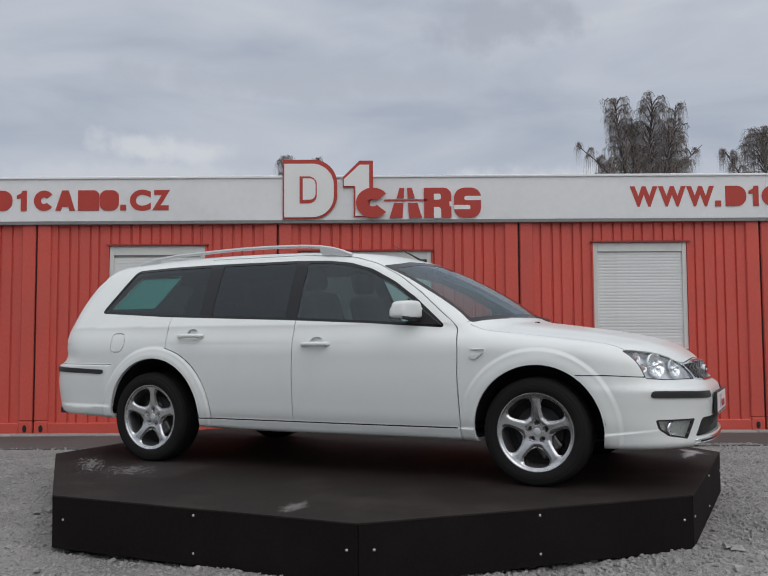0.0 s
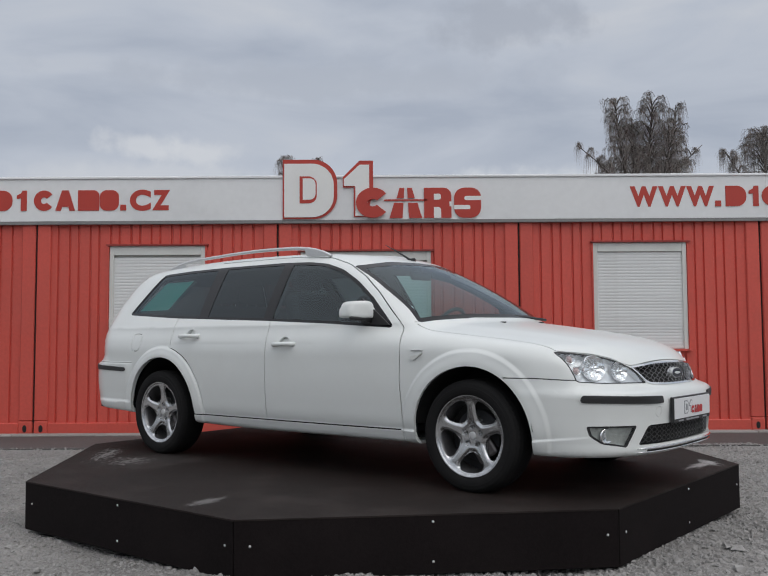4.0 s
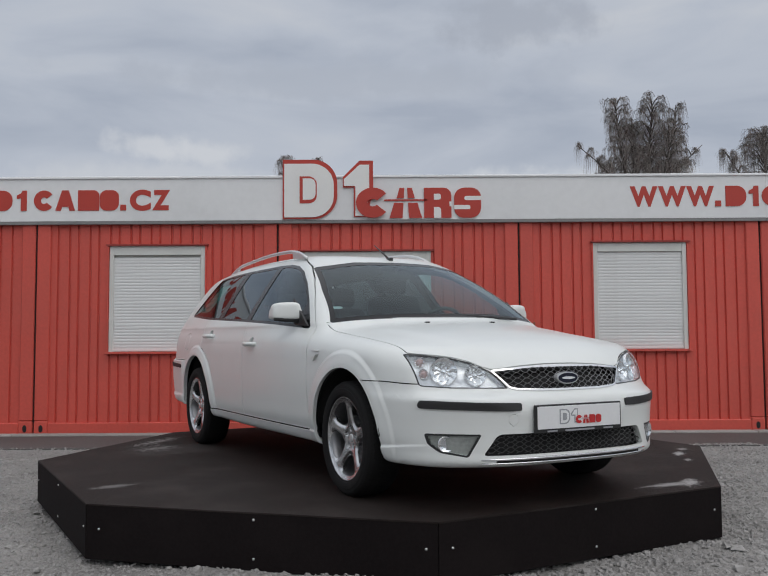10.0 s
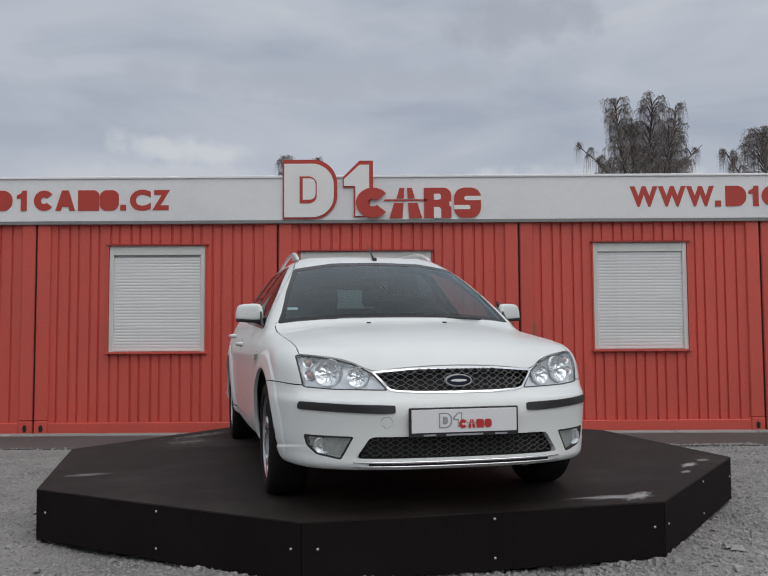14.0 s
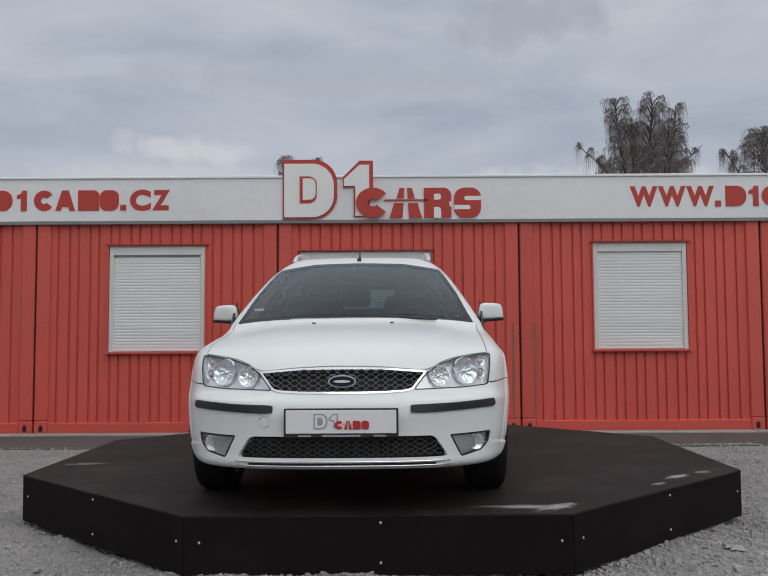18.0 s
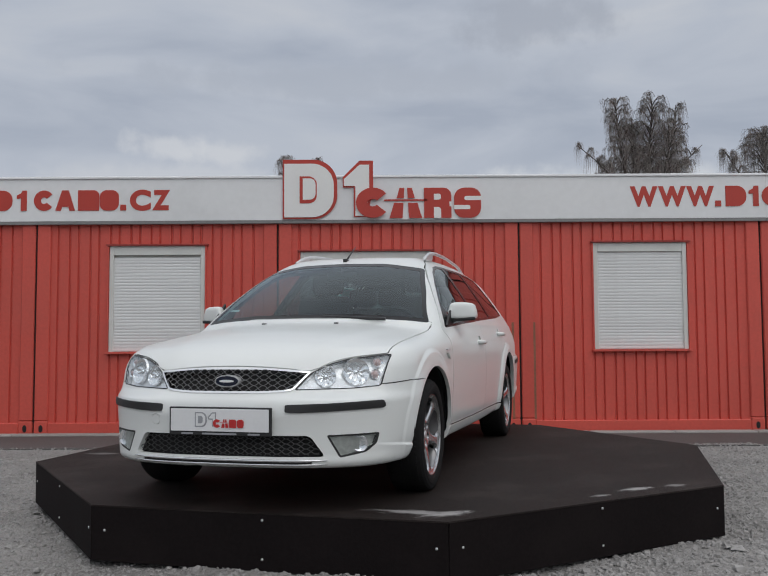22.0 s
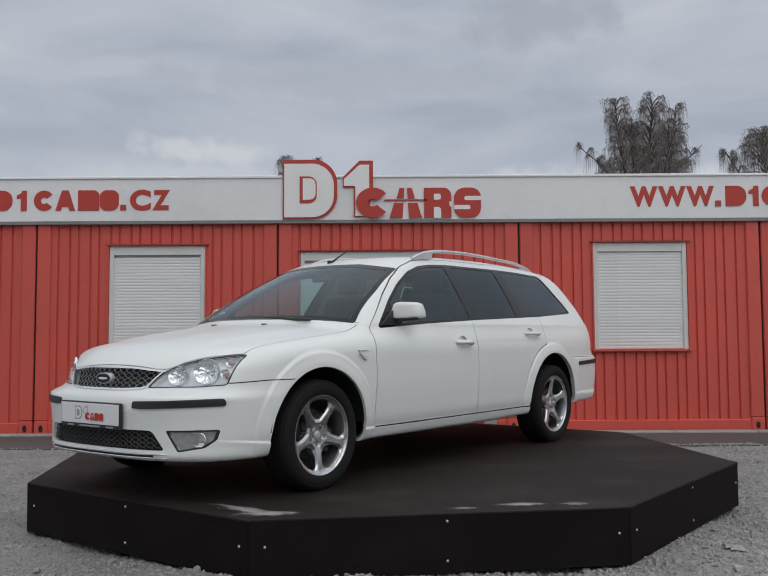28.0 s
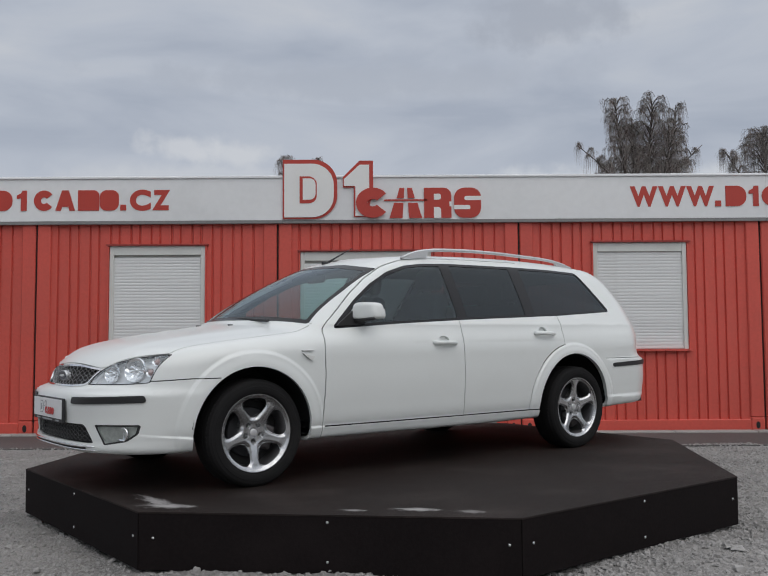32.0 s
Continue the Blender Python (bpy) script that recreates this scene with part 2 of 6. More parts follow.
M_STREAK = mat("brown_rust_streak", (0.27, 0.12, 0.072), 0.7, var=0.3, scale=6.0)


# ---------------------------------------------------------------- mesh helpers
def obj(name, bm, material, parent=None, label="", smooth=False, kind=""):
    me = bpy.data.meshes.new(name)
    bm.to_mesh(me)
    bm.free()
    if material:
        me.materials.append(material)
    if smooth:
        for p in me.polygons:
            p.use_smooth = True
    o = new(name, me)
    if parent:
        o.parent = parent
    if label or kind:
        tagged(o, label, kind=kind)
    return o


def part(name, bm, material, parent, label="", smooth=False):
    return obj(name, bm, material, parent, label, smooth)


def share(name, data, parent, m):
    o = new(name, data)
    o.parent = parent
    o.matrix_basis = m
    return o


def box(x0, x1, y0, y1, z0, z1, bev=0.0, seg=1, bm=None):
    bm = bm or bmesh.new()
    r = bmesh.ops.create_cube(bm, size=1.0, matrix=Matrix.Translation(((x0 + x1) / 2, (y0 + y1) / 2, (z0 + z1) / 2)) @ Matrix.Diagonal((x1 - x0, y1 - y0, z1 - z0, 1)))
    if bev:
        es = {e for v in r["verts"] for e in v.link_edges}
        bmesh.ops.bevel(bm, geom=list(es), offset=bev, segments=seg, profile=0.5, affect="EDGES")
    return bm


def rod(points, radius, sides=8, bm=None, taper=None, cap=True):
    """A round bar along a line of points."""
    bm = bm or bmesh.new()
    pts = [Vector(p) for p in points]
    rings = []
    for i, p in enumerate(pts):
        d = (pts[min(i + 1, len(pts) - 1)] - pts[max(i - 1, 0)]).normalized()
        a = d.orthogonal().normalized() if not rings else (ref - d * ref.dot(d)).normalized()
        ref = a
        b = d.cross(a)
        r = radius if taper is None else radius * taper[i]
        rings.append([bm.verts.new(p + (a * math.cos(k * 2 * math.pi / sides) + b * math.sin(k * 2 * math.pi / sides)) * r) for k in range(sides)])
    for r0, r1 in zip(rings, rings[1:]):
        for k in range(sides):
            bm.faces.new((r0[k], r0[(k + 1) % sides], r1[(k + 1) % sides], r1[k]))
    if cap:
        bm.faces.new(rings[0][::-1])
        bm.faces.new(rings[-1])
    return bm


def revolve(profile, n=48, axis="y", bm=None, close=False):
    """A body of revolution round the y axis; profile: (radius, y)."""
    bm = bm or bmesh.new()
    rings = []
    for r, y in profile:
        if r < 1e-6:
            rings.append([bm.verts.new((0, y, 0))] * n)
        else:
            rings.append([bm.verts.new((r * math.cos(2 * math.pi * k / n), y, r * math.sin(2 * math.pi * k / n))) for k in range(n)])
    if close:
        rings.append(rings[0])
    for a, b in zip(rings, rings[1:]):
        for k in range(n):
            q = [a[k], a[(k + 1) % n], b[(k + 1) % n], b[k]]
            q = [v for i, v in enumerate(q) if v not in q[:i]]
            if len(q) > 2:
                bm.faces.new(q)
    bmesh.ops.recalc_face_normals(bm, faces=bm.faces)
    return bm


def slab(outline, d0, d1, plane="xz", bm=None):
    """A flat plate: outline in a plane, from depth d0 to d1."""
    bm = bm or bmesh.new()

    def at(p, d):
        return {"xz": (p[0], d, p[1]), "xy": (p[0], p[1], d), "yz": (d, p[0], p[1])}[plane]
    a = [bm.verts.new(at(p, d0)) for p in outline]
    b = [bm.verts.new(at(p, d1)) for p in outline]
    bm.faces.new(a)
    bm.faces.new(b[::-1])
    for i in range(len(a)):
        j = (i + 1) % len(a)
        bm.faces.new((a[i], b[i], b[j], a[j]))
    bmesh.ops.recalc_face_normals(bm, faces=bm.faces)
    return bm


def group(name, label, category, m=None, grp="", kind=""):
    o = new(name)
    o.empty_display_size = 0.2
    if m is not None:
        o.matrix_basis = m
    return tagged(o, label, category, grp, kind)


# ---------------------------------------------------------------- ground
WALL_Y = 10.93


def ground_z(x, y):
    """Uneven yard: slow swells, hand-sized clods and small lumps, flat towards the asphalt."""
    z = 0.035 * (noise.noise(Vector((x * 0.9, y * 0.9, 1.3))) + 0.5 * noise.noise(Vector((x * 3.1, y * 3.1, 5.0)))) - 0.015
    z += 0.016 * max(0.0, noise.noise(Vector((x * 7.3, y * 7.3, 9.0)))) + 0.010 * noise.noise(Vector((x * 15.0, y * 15.0, 2.0)))
    return z * max(0.0, min(1.0, (9.42 - y) / 0.5))


def build_ground():
    bm = bmesh.new()
    nx, ny = 260, 190
    xs = [-900, -200, -60, -20, -9] + [-5.4 + 10.8 * i / nx for i in range(nx + 1)] + [9, 20, 60, 200, 900]
    ys = [-400, -60, -12, -2, 1.0] + [2.8 + 6.62 * i / ny for i in range(ny + 1)] + [11.2, 30, 100, 400, 1500]
    grid = []
    for y in ys:
        grid.append([bm.verts.new((x, y, ground_z(x, y) if abs(x) <= 5.4 and 2.8 <= y <= 9.42 else 0.0)) for x in xs])
    for r0, r1 in zip(grid, grid[1:]):
        for i in range(len(xs) - 1):
            bm.faces.new((r0[i], r0[i + 1], r1[i + 1], r1[i]))
    tagged(obj("ground", bm, M_GRAVEL, smooth=True), "uneven grey crushed-stone yard around the turntable", "ground", kind="structure")
    bm = box(-30, 30, 9.36, WALL_Y - 0.30, -0.15, 0.012, 0.006)
    tagged(obj("pavement", bm, M_ASPHALT), "dark damp asphalt strip before the containers", "pavement", kind="structure")
    kerb = group("kerb", "pale concrete edging at the foot of the containers", "kerb", kind="structure")
    me = None
    for i in range(-9, 10):
        if me is None:
            k = part("kerb_stone", box(-0.497, 0.497, WALL_Y - 0.296, WALL_Y - 0.10, -0.1, 0.03, 0.01), M_KERB, kerb)
            me = k.data
            k.location.x = i
        else:
            share("kerb_stone", me, kerb, pose(i, 0, 0))


# ---------------------------------------------------------------- containers
SPAN = 3.028
X0 = -4.345 - 0.015


def corrugated(x0, x1, z0, z1, cut=None):
    """Trapezoidal steel sheet between x0 and x1, with an opening cut out."""
    xs, y = [], 0.0
    pitch, groove, slope = 0.128, 0.022, 0.010
    x = x0
    prof = [(x0, 0.0)]
    k = 0
    while x + pitch < x1 - 0.01:
        w = pitch + (0.018 if k % 2 else -0.018)
        x += w
        if x > x1 - 0.04:
            break
        prof += [(x - groove - slope, 0.0), (x - groove, 0.022), (x - slope, 0.022), (x, 0.0)]
        k += 1
    prof.append((x1, 0.0))
    bm = bmesh.new()

    def strip(pr, za, zb):
        low = [bm.verts.new((px, WALL_Y + 0.03 + py, za)) for px, py in pr]
        top = [bm.verts.new((px, WALL_Y + 0.03 + py, zb)) for px, py in pr]
        for i in range(len(pr) - 1):
            bm.faces.new((low[i], low[i + 1], top[i + 1], top[i]))

    def clip(a, b):
        out = []
        for (px, py), (qx, qy) in zip(prof, prof[1:]):
            lo, hi = max(a, px), min(b, qx)
            if hi - lo > 1e-5:
                f = (lambda t: py + (qy - py) * (t - px) / (qx - px))
                if not out:
                    out.append((lo, f(lo)))
                out.append((hi, f(hi)))
        return out
    if cut:
        a, b, c, d = cut
        strip(clip(x0, a), z0, z1)
        strip(clip(b, x1), z0, z1)
        strip(clip(a, b), z0, c)
        strip(clip(a, b), d, z1)
    else:
        strip(prof, z0, z1)
    return bm


def build_window(parent, a, b, c, d):
    """A shuttered window in the opening a..b, c..d."""
    win = part("window", box(a - 0.012, b + 0.012, WALL_Y + 0.075, WALL_Y + 0.10, c, d), M_WINFRAME, parent, "closed white roller shutter window")
    fr = 0.055
    y0, y1 = WALL_Y + 0.022, WALL_Y + 0.076
    part("window_frame", box(a, a + fr, y0, y1, c, d, 0.004), M_WINFRAME, win)
    part("window_frame", box(b - fr, b, y0, y1, c, d, 0.004), M_WINFRAME, win)
    part("shutter_box", box(a + fr, b - fr, y0 + 0.002, y1, d - 0.115, d, 0.004), M_WINFRAME, win)
    part("sill", box(a - 0.03, b + 0.03, WALL_Y - 0.03, WALL_Y + 0.07, c - 0.024, c + 0.004, 0.004), M_RED, win, "red folded metal sill")
    part("lintel", box(a - 0.035, b + 0.045, WALL_Y - 0.012, WALL_Y + 0.04, d, d + 0.022, 0.003), M_REDDARK, win, "dark red drip edge")
    for sx in (a - 0.02, b + 0.004):
        part("reveal", box(sx, sx + 0.016, WALL_Y + 0.005, WALL_Y + 0.076, c, d), M_RED, win)
    z, h = c + 0.008, 0.0392
    me = None
    while z + h < d - 0.116:
        if me is None:
            bm = bmesh.new()
            pr = [(0.0, 0.0042), (0.003, 0.0014), (0.018, 0.0), (0.034, 0.0012), (0.0382, 0.0042)]
            l = [bm.verts.new((a + fr, WALL_Y + 0.045 + py, pz)) for pz, py in pr]
            r = [bm.verts.new((b - fr, WALL_Y + 0.045 + py, pz)) for pz, py in pr]
            for i in range(4):
                bm.faces.new((l[i], r[i], r[i + 1], l[i + 1]))
            s = part("slat", bm, M_SHUTTER, win)
            me = s.data
            s.location.z = z
        else:
            share("slat", me, win, pose(0, 0, z))
        z += h


def build_container(i):
    x0 = X0 + SPAN * i + 0.012
    x1 = x0 + SPAN - 0.024
    top = 2.78
    c = group("site_container", "red corrugated steel site container standing in a row", "container", grp="row of red containers")
    cut = {-1: None, 0: (-3.445, -2.245, 1.015, 2.345), 1: (-1.048, 0.592, 0.93, 2.262), 2: (2.628, 3.800, 1.015, 2.357), 3: None}.get(i)
    part("panel", corrugated(x0 + 0.165, x1 - 0.165, 0.14, top, cut), M_RED, c)
    for px in (x0, x1 - 0.168):
        part("corner_post", box(px, px + 0.168, WALL_Y, WALL_Y + 0.2, 0.17, top, 0.012), M_RED, c)
        cast = part("corner_casting", box(px - 0.002, px + 0.17, WALL_Y - 0.004, WALL_Y + 0.2, 0.0, 0.168, 0.012), M_RED, c)
        hx = px + 0.168 - 0.088 if px > x0 + 1 else px + 0.088
        ring = [(hx + 0.026 * math.cos(t) * (1.0), 0.075 + 0.045 * math.sin(t)) for t in [k * math.pi / 8 for k in range(16)]]
        # No hole is cut; a black oval plate puts its shade into the colour.
        part("hole_shade_plate", slab(ring, WALL_Y - 0.0075, WALL_Y + 0.02), M_BLACKGAP, cast, "black oval plate for the shade in the lifting hole")
    part("bottom_rail", box(x0 + 0.17, x1 - 0.17, WALL_Y + 0.002, WALL_Y + 0.12, 0.0, 0.145, 0.008), M_RED, c)
    part("top_rail", box(x0 + 0.17, x1 - 0.17, WALL_Y + 0.002, WALL_Y + 0.12, 2.63, top, 0.008), M_RED, c)
    part("side_wall", box(x0, x0 + 0.05, WALL_Y + 0.2, WALL_Y + 6.0, 0.0, top), M_RED, c)
    part("roof", box(x0, x1, WALL_Y + 0.2, WALL_Y + 6.0, top - 0.06, top), M_RED, c)
    part("back_wall", box(x0, x1, WALL_Y + 5.95, WALL_Y + 6.0, 0.0, top - 0.06), M_RED, c)
    part("joint_seal", box(x1 + 0.001, x1 + 0.023, WALL_Y + 0.03, WALL_Y + 0.06, 0.0, top), M_BLACKGAP, c, "black gap between two containers")
    if i == 1:
        part("rust_streak", box(1.588, 1.618, WALL_Y - 0.0025, WALL_Y + 0.01, 0.16, 1.36, 0.001), M_STREAK, c, "thin brown rust streak")
    if i == 2:
        part("rust_streak", box(1.858, 1.884, WALL_Y - 0.0025, WALL_Y + 0.01, 0.16, 1.36, 0.001), M_STREAK, c, "thin brown rust streak")
    if cut:
        build_window(c, *cut)


def build_fascia():
    f = group("fascia", "long white sheet-metal fascia band above the containers", "fascia", kind="structure")
    z0, z1 = 2.655, 3.185
    y0 = WALL_Y - 0.035
    for k in range(-2, 3):
        a, w = -1.262 + 6.06 * k, 6.06 - 0.002
        part("fascia_panel", box(a, a + w, y0, y0 + 0.05, z0, z1, 0.002), M_FASCIA, f)
        part("cap", box(a, a + w, y0 - 0.02, y0 + 0.12, z1, z1 + 0.032, 0.006), M_FASCIATOP, f, "bright folded metal cap")
        part("edge_strip", box(a, a + w, y0 - 0.006, y0 + 0.045, z0 - 0.042, z0 - 0.002, 0.003), M_FASCIAEDGE, f, "grey strip along the bottom edge")
    for k in range(-2, 5):
        part("bracket", box(X0 + SPAN * k + 1.5, X0 + SPAN * k + 1.55, y0 + 0.05, WALL_Y + 0.5, 2.79, 3.15), M_FASCIAEDGE, f)


def build_surroundings():
    """Far unseen ring closing the sides and behind the camera, added to dim skylight."""
    bm = bmesh.new()
    n = 72
    ring = [(45 * math.sin(radians(62 + 236 * k / n)), 6 + 45 * math.cos(radians(62 + 236 * k / n))) for k in range(n + 1)]
    rnd = random.Random(2)
    tops = [4.6 + 1.2 * noise.noise(Vector((k * 0.23, 3.0, 0))) + rnd.uniform(-0.3, 0.3) for k in range(n + 1)]
    inner = [(bm.verts.new((x, y, -0.05)), bm.verts.new((x, y, h))) for (x, y), h in zip(ring, tops)]
    outer = [(bm.verts.new((x * 1.03, 6 + (y - 6) * 1.03, -0.05)), bm.verts.new((x * 1.03, 6 + (y - 6) * 1.03, h))) for (x, y), h in zip(ring, tops)]
    for k in range(n):
        bm.faces.new((inner[k][0], inner[k + 1][0], inner[k + 1][1], inner[k][1]))
        bm.faces.new((outer[k][1], outer[k + 1][1], outer[k + 1][0], outer[k][0]))
        bm.faces.new((inner[k][1], inner[k + 1][1], outer[k + 1][1], outer[k][1]))
    tagged(obj("backdrop_ring", bm, M_RING), "unseen plain dark grey-green ring far off, added to dim low skylight", "hedge", kind="structure")


def build_pedestal():
    p = group("power_pedestal", "grey socket pedestal standing on the asphalt before the containers", "pedestal")
    y0, y1 = 10.42, 10.58
    part("cabinet", box(1.175, 1.325, y0, y1, 0.012, 0.655, 0.008, 2), M_PEDESTAL, p, "grey plastic cabinet")
    part("lid", box(1.168, 1.332, y0 - 0.008, y1 + 0.006, 0.655, 0.68, 0.008, 2), M_PEDESTAL, p)
    part("socket_panel", box(1.20, 1.30, y0 - 0.012, y0 + 0.004, 0.41, 0.53, 0.006, 2), M_TRIM, p, "black socket panel")
    part("lock", box(1.245, 1.262, y0 - 0.006, y0 + 0.004, 0.25, 0.31, 0.002), M_TRIM, p)


M_PEDESTAL = mat("weathered_grey_plastic", (0.33, 0.34, 0.33), 0.6, var=0.12, scale=5.0, dirt=(0.2, 0.19, 0.17), dirt_amt=0.4, dirt_scale=6.0)
build_pedestal()
M_RING = mat("grey_green_ring", (0.075, 0.08, 0.07), 0.9, var=0.4, scale=0.4, fine=4.0, bump=0.5, bump_scale=3.0)
build_surroundings()
build_ground()
for _i in range(-1, 4):
    build_container(_i)
build_fascia()


# ---------------------------------------------------------------- signs on the fascia
def arc_plate(x0, x1, z0, z1, r, n=10):
    """Outline of a plate with its two far corners rounded."""
    pts = [(x0, z0), (x1 - r, z0)]
    pts += [(x1 - r + r * math.sin(t), z0 + r - r * math.cos(t)) for t in [k * math.pi / 2 / n for k in range(1, n + 1)]]
    pts += [(x1 - r + r * math.cos(t), z1 - r + r * math.sin(t)) for t in [k * math.pi / 2 / n for k in range(n + 1)]]
    pts += [(x0, z1)]
    return pts


def letters(text, x0, x1, z0, z1, y, parent, material):
    """Bold lettering that fills the field x0..x1, z0..z1."""
    c = bpy.data.curves.new("lettering", "FONT")
    c.body = text
    c.size = 1.0
    c.extrude = 0.02
    c.offset = 0.052
    tmp = bpy.data.objects.new("lettering", c)
    me = bpy.data.meshes.new_from_object(tmp)
    bpy.data.objects.remove(tmp)
    xs = [v.co.x for v in me.vertices]
    zs = [v.co.y for v in me.vertices]
    kx, kz = (x1 - x0) / (max(xs) - min(xs)), (z1 - z0) / (max(zs) - min(zs))
    a, b = min(xs), min(zs)
    for v in me.vertices:
        v.co = Vector(((v.co.x - a) * kx + x0, y - 0.1 * v.co.z, (v.co.y - b) * kz + z0))
    me.materials.append(material)
    o = new("lettering", me)
    o.parent = parent
    return o


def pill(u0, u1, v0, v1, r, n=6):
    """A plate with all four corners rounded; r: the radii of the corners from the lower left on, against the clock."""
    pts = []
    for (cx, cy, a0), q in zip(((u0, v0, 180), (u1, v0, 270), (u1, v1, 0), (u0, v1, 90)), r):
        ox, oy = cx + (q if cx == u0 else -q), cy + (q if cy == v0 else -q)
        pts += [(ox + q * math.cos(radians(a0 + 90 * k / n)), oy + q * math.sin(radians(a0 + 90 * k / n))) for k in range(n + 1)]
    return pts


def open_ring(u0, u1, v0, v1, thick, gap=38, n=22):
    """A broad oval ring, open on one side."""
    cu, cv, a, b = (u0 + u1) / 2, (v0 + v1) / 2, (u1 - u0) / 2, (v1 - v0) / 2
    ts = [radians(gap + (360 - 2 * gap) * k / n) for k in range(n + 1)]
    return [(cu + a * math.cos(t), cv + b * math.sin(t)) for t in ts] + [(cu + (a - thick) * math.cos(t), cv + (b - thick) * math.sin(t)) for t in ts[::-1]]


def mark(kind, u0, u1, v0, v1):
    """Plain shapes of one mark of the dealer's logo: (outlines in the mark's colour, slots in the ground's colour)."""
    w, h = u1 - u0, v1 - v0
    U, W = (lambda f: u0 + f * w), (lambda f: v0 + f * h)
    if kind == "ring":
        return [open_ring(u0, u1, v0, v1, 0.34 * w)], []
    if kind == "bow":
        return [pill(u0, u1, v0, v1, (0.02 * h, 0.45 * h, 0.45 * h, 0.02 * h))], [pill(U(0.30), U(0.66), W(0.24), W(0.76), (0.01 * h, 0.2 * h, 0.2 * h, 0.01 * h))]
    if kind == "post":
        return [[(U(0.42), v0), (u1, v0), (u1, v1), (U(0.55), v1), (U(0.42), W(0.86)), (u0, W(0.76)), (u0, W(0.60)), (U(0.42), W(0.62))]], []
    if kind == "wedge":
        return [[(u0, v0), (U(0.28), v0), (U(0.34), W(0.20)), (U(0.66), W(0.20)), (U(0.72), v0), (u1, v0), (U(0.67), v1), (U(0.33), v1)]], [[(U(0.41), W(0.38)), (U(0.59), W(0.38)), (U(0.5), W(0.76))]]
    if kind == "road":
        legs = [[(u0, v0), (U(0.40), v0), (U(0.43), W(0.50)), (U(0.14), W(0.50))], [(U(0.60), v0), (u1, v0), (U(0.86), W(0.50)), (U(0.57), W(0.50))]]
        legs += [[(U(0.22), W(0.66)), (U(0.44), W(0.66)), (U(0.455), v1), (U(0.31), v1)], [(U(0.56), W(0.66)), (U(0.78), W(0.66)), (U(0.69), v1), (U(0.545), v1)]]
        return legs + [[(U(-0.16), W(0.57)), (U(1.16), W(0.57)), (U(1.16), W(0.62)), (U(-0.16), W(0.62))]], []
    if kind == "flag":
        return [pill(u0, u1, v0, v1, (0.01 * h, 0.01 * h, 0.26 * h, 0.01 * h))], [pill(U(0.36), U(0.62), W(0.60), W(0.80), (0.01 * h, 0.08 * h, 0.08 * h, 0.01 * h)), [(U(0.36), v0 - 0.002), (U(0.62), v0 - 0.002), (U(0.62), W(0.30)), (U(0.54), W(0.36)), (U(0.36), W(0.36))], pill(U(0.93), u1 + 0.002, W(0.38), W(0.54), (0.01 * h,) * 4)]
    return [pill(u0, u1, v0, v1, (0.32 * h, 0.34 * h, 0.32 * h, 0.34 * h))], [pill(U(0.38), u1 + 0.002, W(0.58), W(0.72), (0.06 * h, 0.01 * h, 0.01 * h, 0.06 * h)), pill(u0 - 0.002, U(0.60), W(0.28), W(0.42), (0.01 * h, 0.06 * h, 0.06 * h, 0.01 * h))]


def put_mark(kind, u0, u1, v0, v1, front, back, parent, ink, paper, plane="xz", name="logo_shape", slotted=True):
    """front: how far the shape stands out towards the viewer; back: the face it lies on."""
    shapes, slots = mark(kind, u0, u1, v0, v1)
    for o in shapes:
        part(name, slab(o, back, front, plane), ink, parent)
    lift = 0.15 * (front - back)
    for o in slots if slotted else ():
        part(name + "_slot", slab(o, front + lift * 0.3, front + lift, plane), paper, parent)


